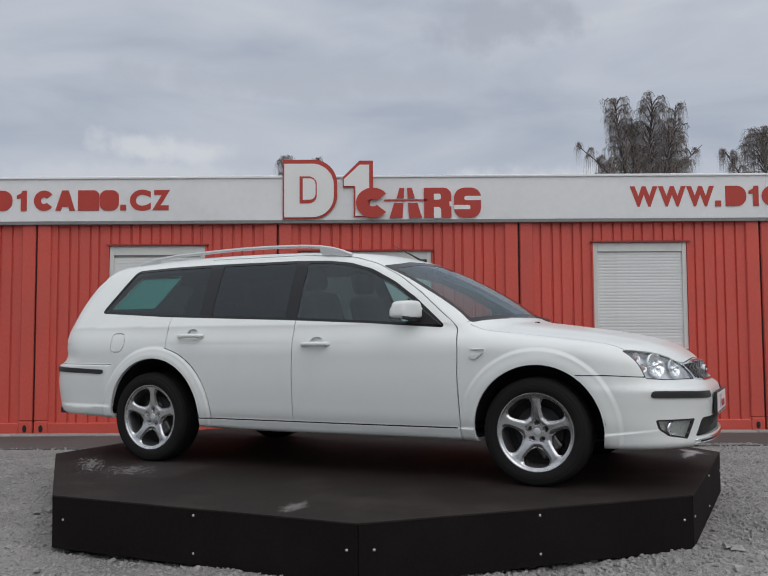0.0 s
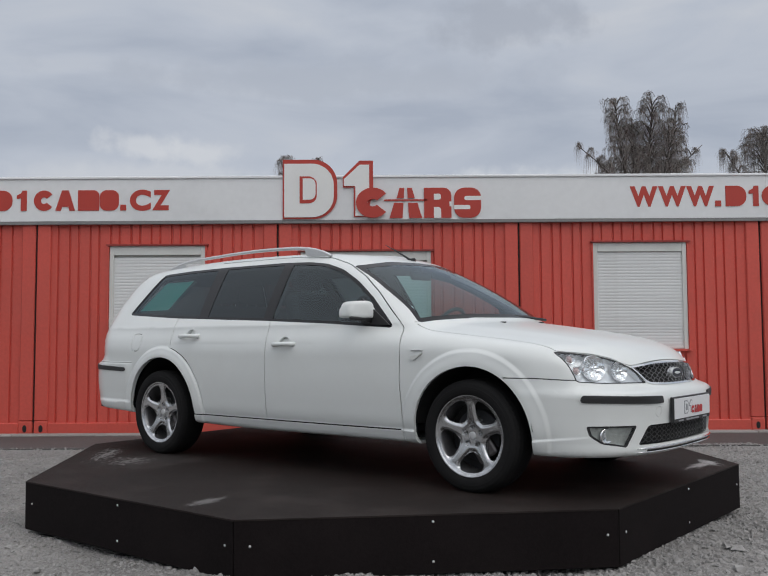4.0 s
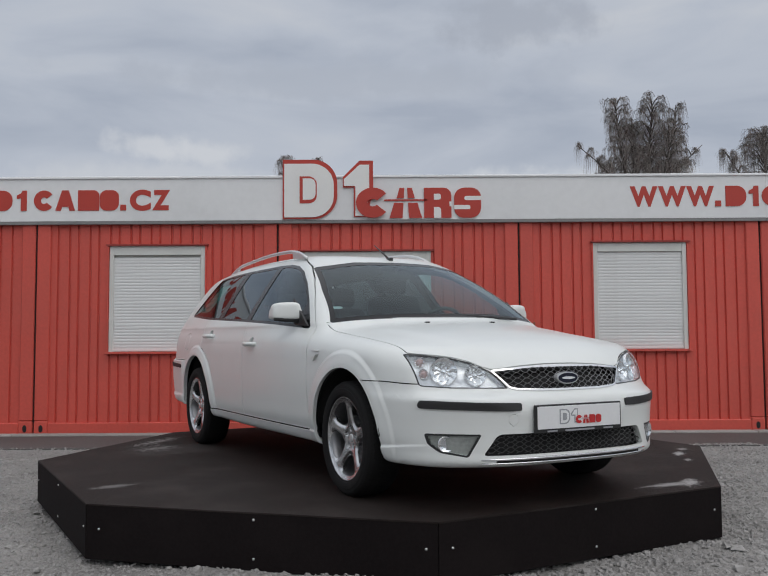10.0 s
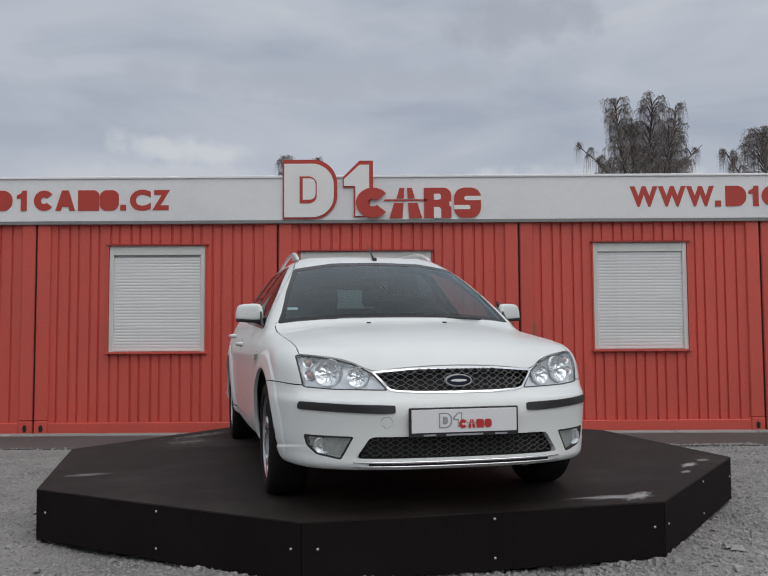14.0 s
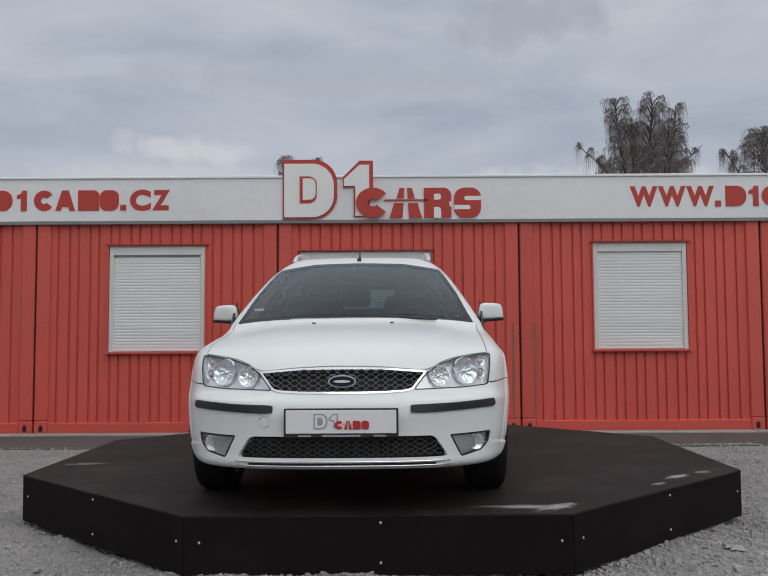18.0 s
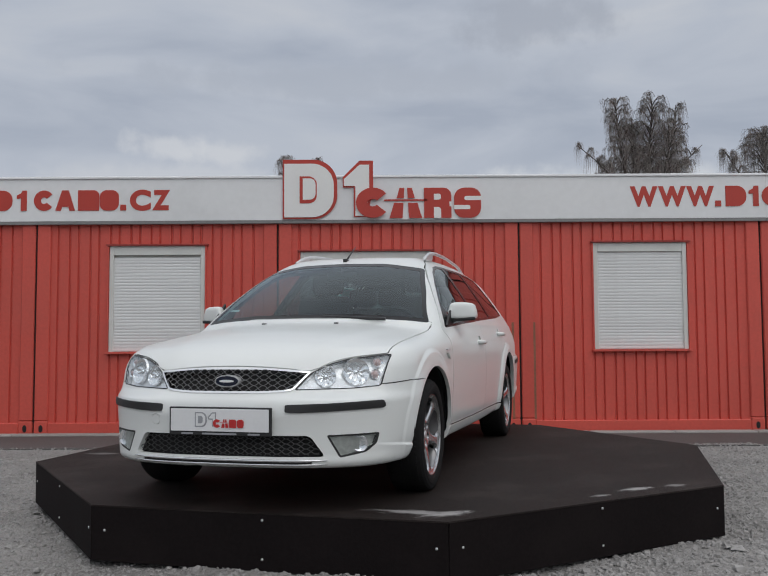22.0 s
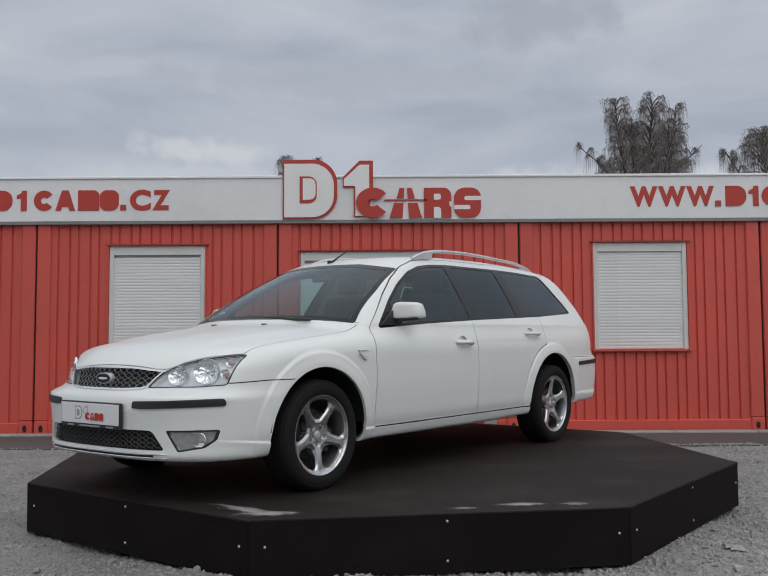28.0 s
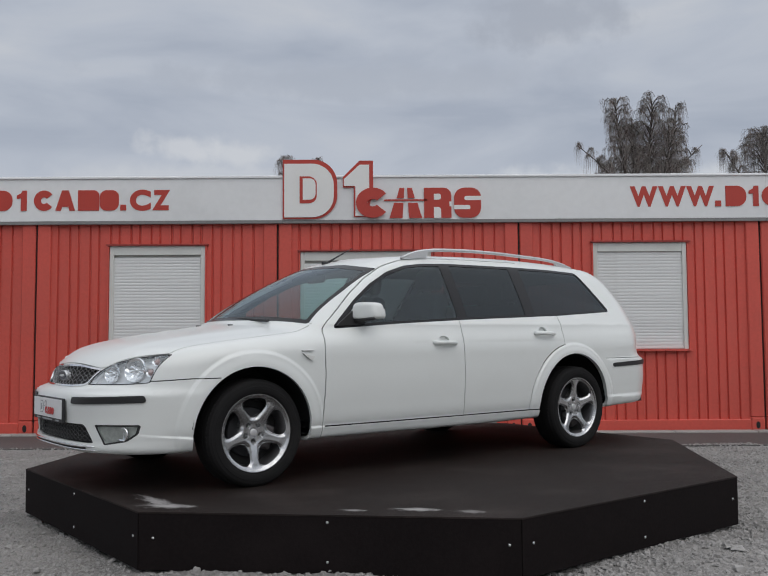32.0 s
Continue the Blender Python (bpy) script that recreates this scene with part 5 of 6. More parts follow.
    # inner lining
    m = np.isin(tag, [TAGS[k] for k in TAGS if k in ("hood", "front_bumper", "rear_bumper", "tailgate", "roof", "rear_quarter", "front_door", "rear_door", "fender", "sill_panel", "gap", "window_trim", "fuel_flap", "bumper_strip", "rear_strip", "recess_front", "recess_rear")])
    net_part("inner_lining", V, N, T[m], M_LINING, car, 0.0, -0.034)
    net_part("shut_line", V, N, take("gap"), M_DARK, car, 0.0, -0.014)

    # grille: chrome frame, dark back, diamond mesh and oval badge
    gr = net_part("grille", V, N, take("grille"), M_CHROME, car, 0.02, 0.004, "dark mesh grille in a chrome frame")
    net_part("grille_back", V, N, take("grille_hole"), M_DARK, gr, 0.0, -0.05)
    low = net_part("lower_grille", V, N, take("lower_grille"), M_DARK, car, 0.0, -0.055, "dark honeycomb lower air intake")

    def mesh_bars(poly, pitch_y, pitch_z, rad, depth, mat_, parent, x_of):
        f = poly_field([(a, b) for a, b in poly])
        bm = bmesh.new()
        zs = [p[1] for p in poly]
        z0, z1 = min(zs), max(zs)
        ymax = max(p[0] for p in poly)
        nz = int(round((z1 - z0) / pitch_z)) + 1
        n = int(2 * ymax / (pitch_y / 8)) + 1
        yy = np.linspace(-ymax, ymax, n + 1)
        tri = np.clip((np.abs(((yy / pitch_y) % 1.0) * 2 - 1) - 0.15) / 0.7, 0, 1)
        for r in range(-1, nz + 1):
            for sg in (1, -1):
                zz = z0 + r * pitch_z + sg * (tri - 0.5) * pitch_z
                ok = f(np.abs(yy), zz) < -0.003
                pts = []
                for k in range(n + 1):
                    if ok[k]:
                        pts.append((x_of(yy[k], zz[k]) - depth, yy[k], zz[k]))
                    if not ok[k] or k == n:
                        if len(pts) > 1:
                            rod(pts, rad, 4, bm)
                        pts = []
        return part("mesh", bm, mat_, parent, "diamond wire mesh")

    def nose_x(yy, zz):
        hi = float(step(np.array([zz]), 0.545, 0.590)[0] * (1 - step(np.array([abs(yy)]), 0.70, 0.80)[0]))
        return float(curve(np.array([zz]), NOSE_X)[0]) - (0.10 + 0.38 * hi) * yy**2 - (0.72 - 0.67 * hi) * yy**4

    mesh_bars(GRILLE, 0.092, 0.0262, 0.0018, 0.018, M_CHROMEDARK, gr, nose_x)
    mesh_bars(LOWER, 0.092, 0.0240, 0.0024, 0.016, M_MESHGREY, low, nose_x)
    for z, r in ((0.264, 0.0065), (0.244, 0.0055)):
        pts = [(nose_at(yy, z) + 0.003, yy, z) for yy in [-0.515 + 1.03 * k / 24 for k in range(25)]]
        part("chrome_strip", rod(pts, r, 8, None, [0.3, 0.7] + [1.0] * 21 + [0.7, 0.3]), M_CHROME, low, "thin chrome strip", True)
    edge = [(nose_at(0.445 * (k - 10) / 10, 0.254) + 0.002, 0.445 * (k - 10) / 10) for k in range(21)]
    part("chin_slot", slab(edge + [(x - 0.05, yy) for x, yy in edge[::-1]], 0.249, 0.259, "xy"), M_DARK, low)
    bx = nose_at(0, 0.637) + 0.011

    def oval(a, b, d0, d1, m_, nm, lab=""):
        pts = [(a * math.cos(k * math.pi / 18), 0.637 + b * math.sin(k * math.pi / 18)) for k in range(36)]
        return part(nm, slab(pts, d0, d1, "yz"), m_, gr, lab)
    oval(0.066, 0.030, bx - 0.025, bx + 0.004, M_SILVER, "badge_rim", "chrome oval badge rim")
    oval(0.060, 0.0245, bx + 0.0042, bx + 0.007, M_BADGE, "badge", "dark blue oval badge")
    oval(0.040, 0.0065, bx + 0.0072, bx + 0.009, M_PLATE, "badge_bar")

    # number plate with its holder
    holder = part("number_plate", box(2.283, 2.300, -0.268, 0.268, 0.380, 0.516, 0.004, 2), M_TRIM, car, "white dealer plate in a black holder")
    plate = part("plate_face", box(2.300, 2.304, -0.258, 0.258, 0.400, 0.508, 0.0015), M_PLATE, holder)
    px = 2.3045
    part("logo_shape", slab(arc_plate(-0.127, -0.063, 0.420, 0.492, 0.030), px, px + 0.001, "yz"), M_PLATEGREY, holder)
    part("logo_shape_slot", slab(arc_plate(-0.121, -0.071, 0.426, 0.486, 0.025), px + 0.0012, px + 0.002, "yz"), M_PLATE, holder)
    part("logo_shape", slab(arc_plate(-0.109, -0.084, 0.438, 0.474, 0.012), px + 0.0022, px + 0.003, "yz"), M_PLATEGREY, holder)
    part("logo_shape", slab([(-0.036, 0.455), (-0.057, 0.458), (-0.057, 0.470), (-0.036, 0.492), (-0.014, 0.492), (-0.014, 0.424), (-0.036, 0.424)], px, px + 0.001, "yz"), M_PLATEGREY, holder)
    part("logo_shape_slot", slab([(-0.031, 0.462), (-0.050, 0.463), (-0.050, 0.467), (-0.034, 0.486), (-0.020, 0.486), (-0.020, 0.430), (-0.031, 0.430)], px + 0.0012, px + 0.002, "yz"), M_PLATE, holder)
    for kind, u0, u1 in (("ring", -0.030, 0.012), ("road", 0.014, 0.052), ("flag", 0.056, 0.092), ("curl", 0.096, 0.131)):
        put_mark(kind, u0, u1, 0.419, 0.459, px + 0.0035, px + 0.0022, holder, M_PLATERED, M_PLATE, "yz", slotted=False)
    for y0, y1 in ((-0.090, 0.090), (-0.20, -0.14), (0.15, 0.21)):
        part("plate_bar", box(2.300, 2.3035, y0, y1, 0.385, 0.393), M_PLATEGREY, holder)

    # wipers, washer jets, antenna, mirror and papers behind the screen
    for pts in ([(1.12, 0.50, 0.952), (1.125, 0.15, 0.972), (1.13, -0.10, 0.974)], [(1.13, -0.02, 0.962), (1.06, -0.40, 0.972), (0.985, -0.62, 0.958)]):
        w = part("wiper", rod([(p[0], p[1], p[2] + 0.002) for p in pts], 0.0075, 6, None, [1.3, 1.0, 0.5]), M_TRIM, car, "black wiper arm and blade")
        q = [(p[0] - 0.010, p[1], p[2] + 0.006) for p in pts]
        part("wiper_blade", rod(q, 0.0045, 5), M_TRIM, w)
    for yy in (-0.23, 0.23):
        zz = float(curve(np.array([1.24]), HOOD_Z)[0]) - 0.115 * yy**2
        part("washer_jet", box(1.225, 1.255, yy - 0.012, yy + 0.012, zz - 0.005, zz + 0.008, 0.003), M_TRIM, car)
    zr = 1.378
    part("antenna_base", box(0.325, 0.385, -0.014, 0.014, zr - 0.012, zr + 0.014, 0.006, 2), M_TRIM, car)
    part("antenna", rod([(0.345, 0, zr + 0.005), (0.27, 0, zr + 0.047), (0.20, 0, zr + 0.085), (0.12, 0, zr + 0.125)], 0.0050, 6, None, [1.6, 1.2, 0.9, 0.45]), M_TRIM, car, "thin black roof antenna", True)
    part("rear_view_mirror", box(0.42, 0.45, -0.11, 0.11, 1.235, 1.295, 0.02, 3), M_TRIM, car, smooth=True)
    part("mirror_stem", rod([(0.44, 0, 1.29), (0.47, 0, 1.335)], 0.012, 8), M_TRIM, car)
    bm = slab([(-0.655, 0.0), (-0.59, 0.0), (-0.59, 0.018), (-0.655, 0.018)], 0.0, 0.001, "yz")
    bm.transform(pose(0.83, 0, 1.02, 0, -38, 0))
    part("sticker", bm, M_PLATE, car, "small pale screen sticker")
    # cabin
    bm = box(0.45, 1.05, -0.70, 0.70, 0.62, 0.895, 0.06, 4)
    part("dashboard", bm, M_LINING, car, "dark grey dashboard", True)
    part("binnacle", box(0.52, 0.80, 0.20, 0.56, 0.88, 0.955, 0.035, 4), M_LINING, car, "", True)
    bm = bmesh.new()
    ring = [(0.185 * math.cos(k * math.pi / 14), 0.185 * math.sin(k * math.pi / 14)) for k in range(28)]
    vs = rod([(0, a, b) for a, b in ring] + [(0, ring[0][0], ring[0][1])], 0.014, 8, bm, cap=False)
    rod([(0, -0.18, 0), (0, 0, -0.01), (0, 0.18, 0)], 0.016, 6, bm)
    rod([(0, 0, -0.01), (0, 0, -0.18)], 0.016, 6, bm)
    bm.transform(pose(0.40, 0.37, 0.875, 0, 25, 0))
    part("steering_wheel", bm, M_TRIM, car, "", True)
    part("cabin_floor", box(-2.3, 1.0, -0.74, 0.74, 0.30, 0.34), M_LINING, car)
    part("load_cover", box(-2.15, -1.22, -0.64, 0.64, 0.93, 0.95, 0.008), M_LINING, car)

    def seat(x, yy, w, back):
        st = part("seat", box(x - 0.26, x + 0.26, yy - w, yy + w, 0.42, 0.60, 0.06, 4), M_SEAT, car, "charcoal cloth car seat", True)
        bm = box(-0.065, 0.065, -w, w, 0.0, back, 0.055, 4)
        for v in bm.verts:
            v.co.y *= 1.0 - 0.18 * max(0.0, v.co.z / back - 0.5) * 2
        bm.transform(pose(x - 0.24, yy, 0.55, 0, -15, 0))
        part("backrest", bm, M_SEAT, st, "", True)
        n = 1 if w < 0.4 else 3
        for k in range(n):
            hy = yy if n == 1 else (-0.36, -0.10, 0.36)[k]
            bm = box(-0.05, 0.05, -0.125, 0.125, 0.0, 0.16, 0.045, 4)
            bm.transform(pose(x - 0.24 - 0.175, hy, 0.55 + back * 0.965 + 0.02, 0, -10, 0))
            part("headrest", bm, M_SEAT, st, "", True)
            bm = rod([(x - 0.24 - 0.16, hy - 0.05, 0.55 + back * 0.9), (x - 0.24 - 0.18, hy - 0.05, 0.55 + back + 0.06)], 0.006, 6)
            rod([(x - 0.24 - 0.16, hy + 0.05, 0.55 + back * 0.9), (x - 0.24 - 0.18, hy + 0.05, 0.55 + back + 0.06)], 0.006, 6, bm)
            part("headrest_post", bm, M_STEEL, st)
    seat(0.12, 0.37, 0.25, 0.63)
    seat(0.12, -0.37, 0.25, 0.63)
    seat(-0.78, 0.0, 0.64, 0.56)
    # underside and exhaust
    part("floor_pan", box(-1.85, 2.0, -0.52, 0.52, 0.245, 0.30, 0.02), M_DARK, car)
    part("exhaust", rod([(-1.9, 0.35, 0.33), (-1.7, 0.36, 0.30), (-1.2, 0.2, 0.25), (0.2, 0.1, 0.24)], 0.03, 8), M_STEEL, car)
    build_wheels(car)
    return car


def build_wheels(car):
    """Alloy wheels with five broad spokes; wheel space: y along the axle, outwards negative."""
    R = 0.307
    prof = [(0.218, -0.088), (0.223, -0.097), (0.228, -0.0975), (0.230, -0.101), (0.236, -0.1035), (0.250, -0.1065), (0.266, -0.1065), (0.268, -0.1045), (0.284, -0.1015), (0.297, -0.091), (0.3055, -0.074), (R, -0.04), (R, 0.04), (0.3055, 0.072), (0.294, 0.095), (0.262, 0.106), (0.218, 0.088)]
    tyre_bm = revolve(prof, 72)
    # tread blocks
    for k in range(72):
        a = 2 * math.pi * k / 72
        for yy, w in ((-0.058, 0.022), (-0.02, 0.014), (0.02, 0.014), (0.058, 0.022)):
            b = bmesh.ops.create_cube(tyre_bm, size=1.0, matrix=Matrix.Rotation(-a, 4, "Y") @ Matrix.Translation((R - 0.001 if abs(yy) < 0.05 else R - 0.004, yy, 0)) @ Matrix.Diagonal((0.005, w * 1.6, 0.021, 1)))
    # rim face as a disc net with five windows cut through it
    nr, na = 56, 320
    rr = np.linspace(0.0, 0.2215, nr)
    rr[0] = 0.012
    aa = np.linspace(0, 2 * np.pi, na, endpoint=False)
    Rg, Ag = np.meshgrid(rr, aa, indexing="ij")

    def face_y(r, a):
        ph = ((a / (2 * np.pi / 5)) + 0.5) % 1.0 - 0.5
        t = np.abs(ph) * 2 * np.pi / 5 * r
        crown = np.exp(-(t / curve(r, [(0.0, 0.04), (0.08, 0.030), (0.13, 0.0235), (0.17, 0.026), (0.20, 0.042), (0.24, 0.06)])) ** 6)
        y = curve(r, [(0.0, -0.054), (0.03, -0.056), (0.055, -0.058), (0.075, -0.062), (0.12, -0.071), (0.17, -0.079), (0.195, -0.083), (0.205, -0.086), (0.212, -0.090), (0.2165, -0.0945), (0.2215, -0.095), (0.24, -0.09)])
        band = step(r, 0.065, 0.09) * (1 - step(r, 0.188, 0.202))
        y = y + band * (0.011 * (1 - crown))
        for k in range(5):
            ang = k * 2 * np.pi / 5
            d = np.hypot(r * np.cos(a) - 0.052 * np.cos(ang), r * np.sin(a) - 0.052 * np.sin(ang))
            y = y + 0.034 * (1 - step(d, 0.0145, 0.0178))
        return y
    V = np.stack([Rg * np.cos(Ag), face_y(Rg, Ag), Rg * np.sin(Ag)], -1).reshape(-1, 3)
    I = np.arange(nr * na).reshape(nr, na)
    q = np.stack([I[:-1], I[1:], np.roll(I, -1, 1)[1:], np.roll(I, -1, 1)[:-1]], -1).reshape(-1, 4)
    T = np.concatenate([q[:, [0, 1, 2]], q[:, [0, 2, 3]]])
    sk = Skin(V, T)

    def hole(P):
        r, a = np.hypot(P[:, 0], P[:, 2]), np.arctan2(P[:, 2], P[:, 0])
        ph = ((a / (2 * np.pi / 5)) % 1.0 - 0.5) * 2 * np.pi / 5
        d = r * np.sin(np.pi / 5 - np.abs(ph))
        hw = curve(r, [(0.0, 0.046), (0.07, 0.041), (0.10, 0.033), (0.14, 0.0275), (0.17, 0.0285), (0.195, 0.036), (0.22, 0.05)])
        edge = smax(hw - d, np.maximum(0.080 - r, r - 0.200), 0.042)
        return edge
    sk.split(hole)
    keep = hole(sk.mid()) > 0
    V, T = sk.V, sk.T[keep]
    r, a = np.hypot(V[:, 0], V[:, 2]), np.arctan2(V[:, 2], V[:, 0])
    e = 1e-4

    def pt(r, a):
        return np.stack([r * np.cos(a), face_y(r, a), r * np.sin(a)], -1)
    du = (pt(r + e, a) - pt(r - e, a))
    dv = (pt(r, a + e / np.maximum(r, 0.01)) - pt(r, a - e / np.maximum(r, 0.01)))
    N = np.cross(du, dv)
    N /= np.linalg.norm(N, axis=1)[:, None] + 1e-12
    N[N[:, 1] > 0] *= -1
    fn = np.cross(V[T[:, 1]] - V[T[:, 0]], V[T[:, 2]] - V[T[:, 0]])
    T[fn[:, 1] > 0] = T[fn[:, 1] > 0][:, ::-1]

    first = None
    for x, s in ((AX_F, -1), (AX_F, 1), (AX_R, -1), (AX_R, 1)):
        m = pose(x, s * (0.744 if x > 0 else 0.772), R - 0.001, 0, 0, 0 if s < 0 else 180) @ pose(0, 0, 0, 0, {(AX_F, -1): 54, (AX_F, 1): 18, (AX_R, -1): 57, (AX_R, 1): 54}[(x, s)], 0)
        if first is None:
            w = obj("wheel", tyre_bm, M_RUBBER, car, "black tyre on a polished five-spoke alloy rim")
            for p in w.data.polygons:
                p.use_smooth = len(p.vertices) == 4 and p.area > 0.0006
            w.name = "wheel"
            net_part("rim", V, N, T, M_ALLOY, w, 0.034, 0.0, "polished five-spoke alloy rim")
            part("barrel", revolve([(0.222, -0.094), (0.205, -0.085), (0.195, -0.06), (0.19, 0.02), (0.205, 0.085), (0.218, 0.09)], 48), M_BARREL, w, "", True)
            part("brake_disc", revolve([(0.03, -0.005), (0.135, -0.005), (0.14, 0.0), (0.14, 0.02), (0.03, 0.02)], 40), M_LINING, w, "", True)
            part("backing", revolve([(0.0, 0.03), (0.192, 0.03), (0.192, 0.034)], 32), M_DARK, w)
            part("caliper", box(0.06, 0.15, -0.03, 0.05, -0.07, 0.07, 0.015, 2), M_STEEL, w)
            part("centre_cap", revolve([(0.0, -0.0595), (0.016, -0.0592), (0.0215, -0.0580), (0.0215, -0.050)], 24), M_RAIL, w, "", True)
            nut = None
            for k in range(5):
                a_ = k * 2 * math.pi / 5
                mm = Matrix.Translation((0.052 * math.cos(a_), 0.018, 0.052 * math.sin(a_)))
                if nut is None:
                    # The wide dark disc round the nut stands in for shade in its hole.
                    o = part("nut_and_hole_shade", revolve([(0.0, -0.048), (0.007, -0.048), (0.009, -0.043), (0.0142, -0.043), (0.0142, -0.03)], 8), M_NUTSHADE, w)
                    nut = o.data
                    o.matrix_basis = mm
                else:
                    share("nut_and_hole_shade", nut, w, mm)
            first = w
            w.matrix_basis = m
        else:
            copy_thing(first, m)


M_BOWL = mat("bright_lamp_bowl", (0.86, 0.865, 0.875), 0.16, metal=0.85, var=0.06)
M_MESHGREY = mat("grey_plastic_mesh", (0.045, 0.045, 0.047), 0.4, var=0.15)
M_BARREL = mat("dull_rim_barrel", (0.26, 0.26, 0.27), 0.35, metal=0.85, var=0.12, dirt=(0.2, 0.19, 0.18), dirt_amt=0.5, dirt_scale=6.0)
M_SILVER = mat("bright_silver_rim", (0.72, 0.73, 0.74), 0.25, metal=0.3, var=0.05)
M_TEAL = mat("dull_teal_backing", (0.03, 0.27, 0.235), 0.8, var=0.15)
M_RAIL = mat("satin_grey_rail", (0.66, 0.665, 0.67), 0.34, metal=0.5, var=0.06)
M_CHROMEDARK = mat("smoked_chrome_mesh", (0.30, 0.30, 0.31), 0.35, metal=0.9, var=0.1)
car = build_car()
# ---------------------------------------------------------------- trees behind the containers
def build_tree(x, y, leaders, twigs, seed, fork=4.6):
    """A bare weeping birch: stems that part at the fork, each (lean sideways, lean in depth, top, reach, lowest limb), with limbs that arch over and a curtain of fine twigs."""
    rnd = random.Random(seed)
    t = group("birch_tree", "bare weeping birch with hanging brown twigs", "tree", pose(x, y, 0), "trees behind the containers")
    bm = bmesh.new()
    high = max(l[2] for l in leaders)
    rod([(0, 0, 0), (0.05, 0, fork * 0.4), (-0.04, 0.03, fork * 0.75), (0, 0, fork)], high * 0.018, 8, bm, [1.15, 1.0, 0.9, 0.8])
    runs = []
    for lx, ly, top, reach, low in leaders:
        stem = []
        for k in range(8):
            u = k / 7
            stem.append(Vector((lx * (min(1.0, u * 1.25) ** 0.8 if abs(lx) < 1.3 else u ** 1.7) + rnd.uniform(-0.06, 0.06) * u, ly * u + rnd.uniform(-0.06, 0.06) * u, fork + (top - 0.15 - fork) * u)))
        rod(stem, high * 0.0085, 6, bm, [1 - 0.125 * k for k in range(8)])
        runs += [(stem[j], stem[j + 1], 0.5) for j in range(4, 7)]
        limbs = max(7, int(26 * (top - low) * reach / 1.6))
        for k in range(limbs):
            z = low + (top - 0.25 - low) * (k + rnd.random()) / limbs
            u = max(0.0, min(0.999, (z - fork) / (top - 0.15 - fork))) * 7
            j = int(u)
            base = stem[j].lerp(stem[j + 1], u - j)
            a = k * 2.4 + rnd.uniform(-0.6, 0.6)
            d = Vector((math.cos(a), math.sin(a), 0))
            out = reach * rnd.uniform(0.45, 1.05) * (1.0 - 0.45 * (z - low) / (top - low))
            rise = min(top - base.z, out * rnd.uniform(0.5, 1.2))
            pts = [base, base + d * out * 0.35 + Vector((0, 0, rise * 0.65)), base + d * out * 0.72 + Vector((0, 0, rise)), base + d * out + Vector((0, 0, rise * 0.72)), base + d * out * 1.12 + Vector((0, 0, rise * 0.2))]
            rod(pts, high * 0.0026, 4, bm, [1.0, 0.75, 0.5, 0.3, 0.15])
            runs += [(pts[i], pts[i + 1], 1.0) for i in (1, 2, 3)]
            for _ in range(4):
                q = pts[1].lerp(pts[3], rnd.random())
                a2 = a + rnd.uniform(-1.7, 1.7)
                d2 = Vector((math.cos(a2), math.sin(a2), 0)) * reach * rnd.uniform(0.15, 0.4)
                sub = [q, q + d2 * 0.6 + Vector((0, 0, 0.08)), q + d2 + Vector((0, 0, -0.10))]
                rod(sub, high * 0.0012, 3, bm, [1, 0.7, 0.4])
                runs += [(sub[0], sub[1], 1.0), (sub[1], sub[2], 1.0)]
    part("trunk", bm, M_BARK, t, "dark trunk and limbs", True)
    V, F = [], []
    for _ in range(twigs):
        a, b, k0 = rnd.choice(runs)
        p = a.lerp(b, rnd.random())
        ln = (0.12 + 0.75 * rnd.random() ** 1.8) * k0
        az = rnd.uniform(0, 2 * math.pi)
        out = Vector((math.cos(az), math.sin(az), 0)) * rnd.uniform(0.02, 0.20)
        w = rnd.uniform(0.0025, 0.0055)
        line = [p, p + out * 0.6 + Vector((0, 0, rnd.uniform(0.0, 0.07))), p + out - Vector((0, 0, ln * 0.4)), p + out * 1.1 + Vector((rnd.uniform(-.05, .05), 0, -ln))]
        n0 = len(V)
        for k, c in enumerate(line):
            ww = w * (1 - 0.2 * k)
            V += [c + Vector((ww, 0, 0)), c + Vector((-ww * 0.5, ww * 0.86, 0)), c + Vector((-ww * 0.5, -ww * 0.86, 0))]
        for k in range(3):
            for j in range(3):
                F.append((n0 + 3 * k + j, n0 + 3 * k + (j + 1) % 3, n0 + 3 * k + 3 + (j + 1) % 3, n0 + 3 * k + 3 + j))
        for _k in range(3):
            u = rnd.uniform(0.4, 2.9)
            j = int(u)
            c = line[j].lerp(line[j + 1], u - j)
            s = rnd.uniform(0.008, 0.02)
            d = Vector((rnd.uniform(-1, 1), rnd.uniform(-1, 1), rnd.uniform(-1, 0.2))).normalized()
            e = d.orthogonal().normalized()
            n0 = len(V)
            V += [c, c + d * s + e * s * 0.5, c + d * s * 2.2, c + d * s - e * s * 0.5]
            F.append((n0, n0 + 1, n0 + 2, n0 + 3))
    me = bpy.data.meshes.new("crown")
    me.from_pydata([tuple(v) for v in V], [], F)
    me.materials.append(M_TWIG)
    o = new("crown", me)
    o.parent = t
    tagged(o, "thin hanging brown twigs", kind="stuff")


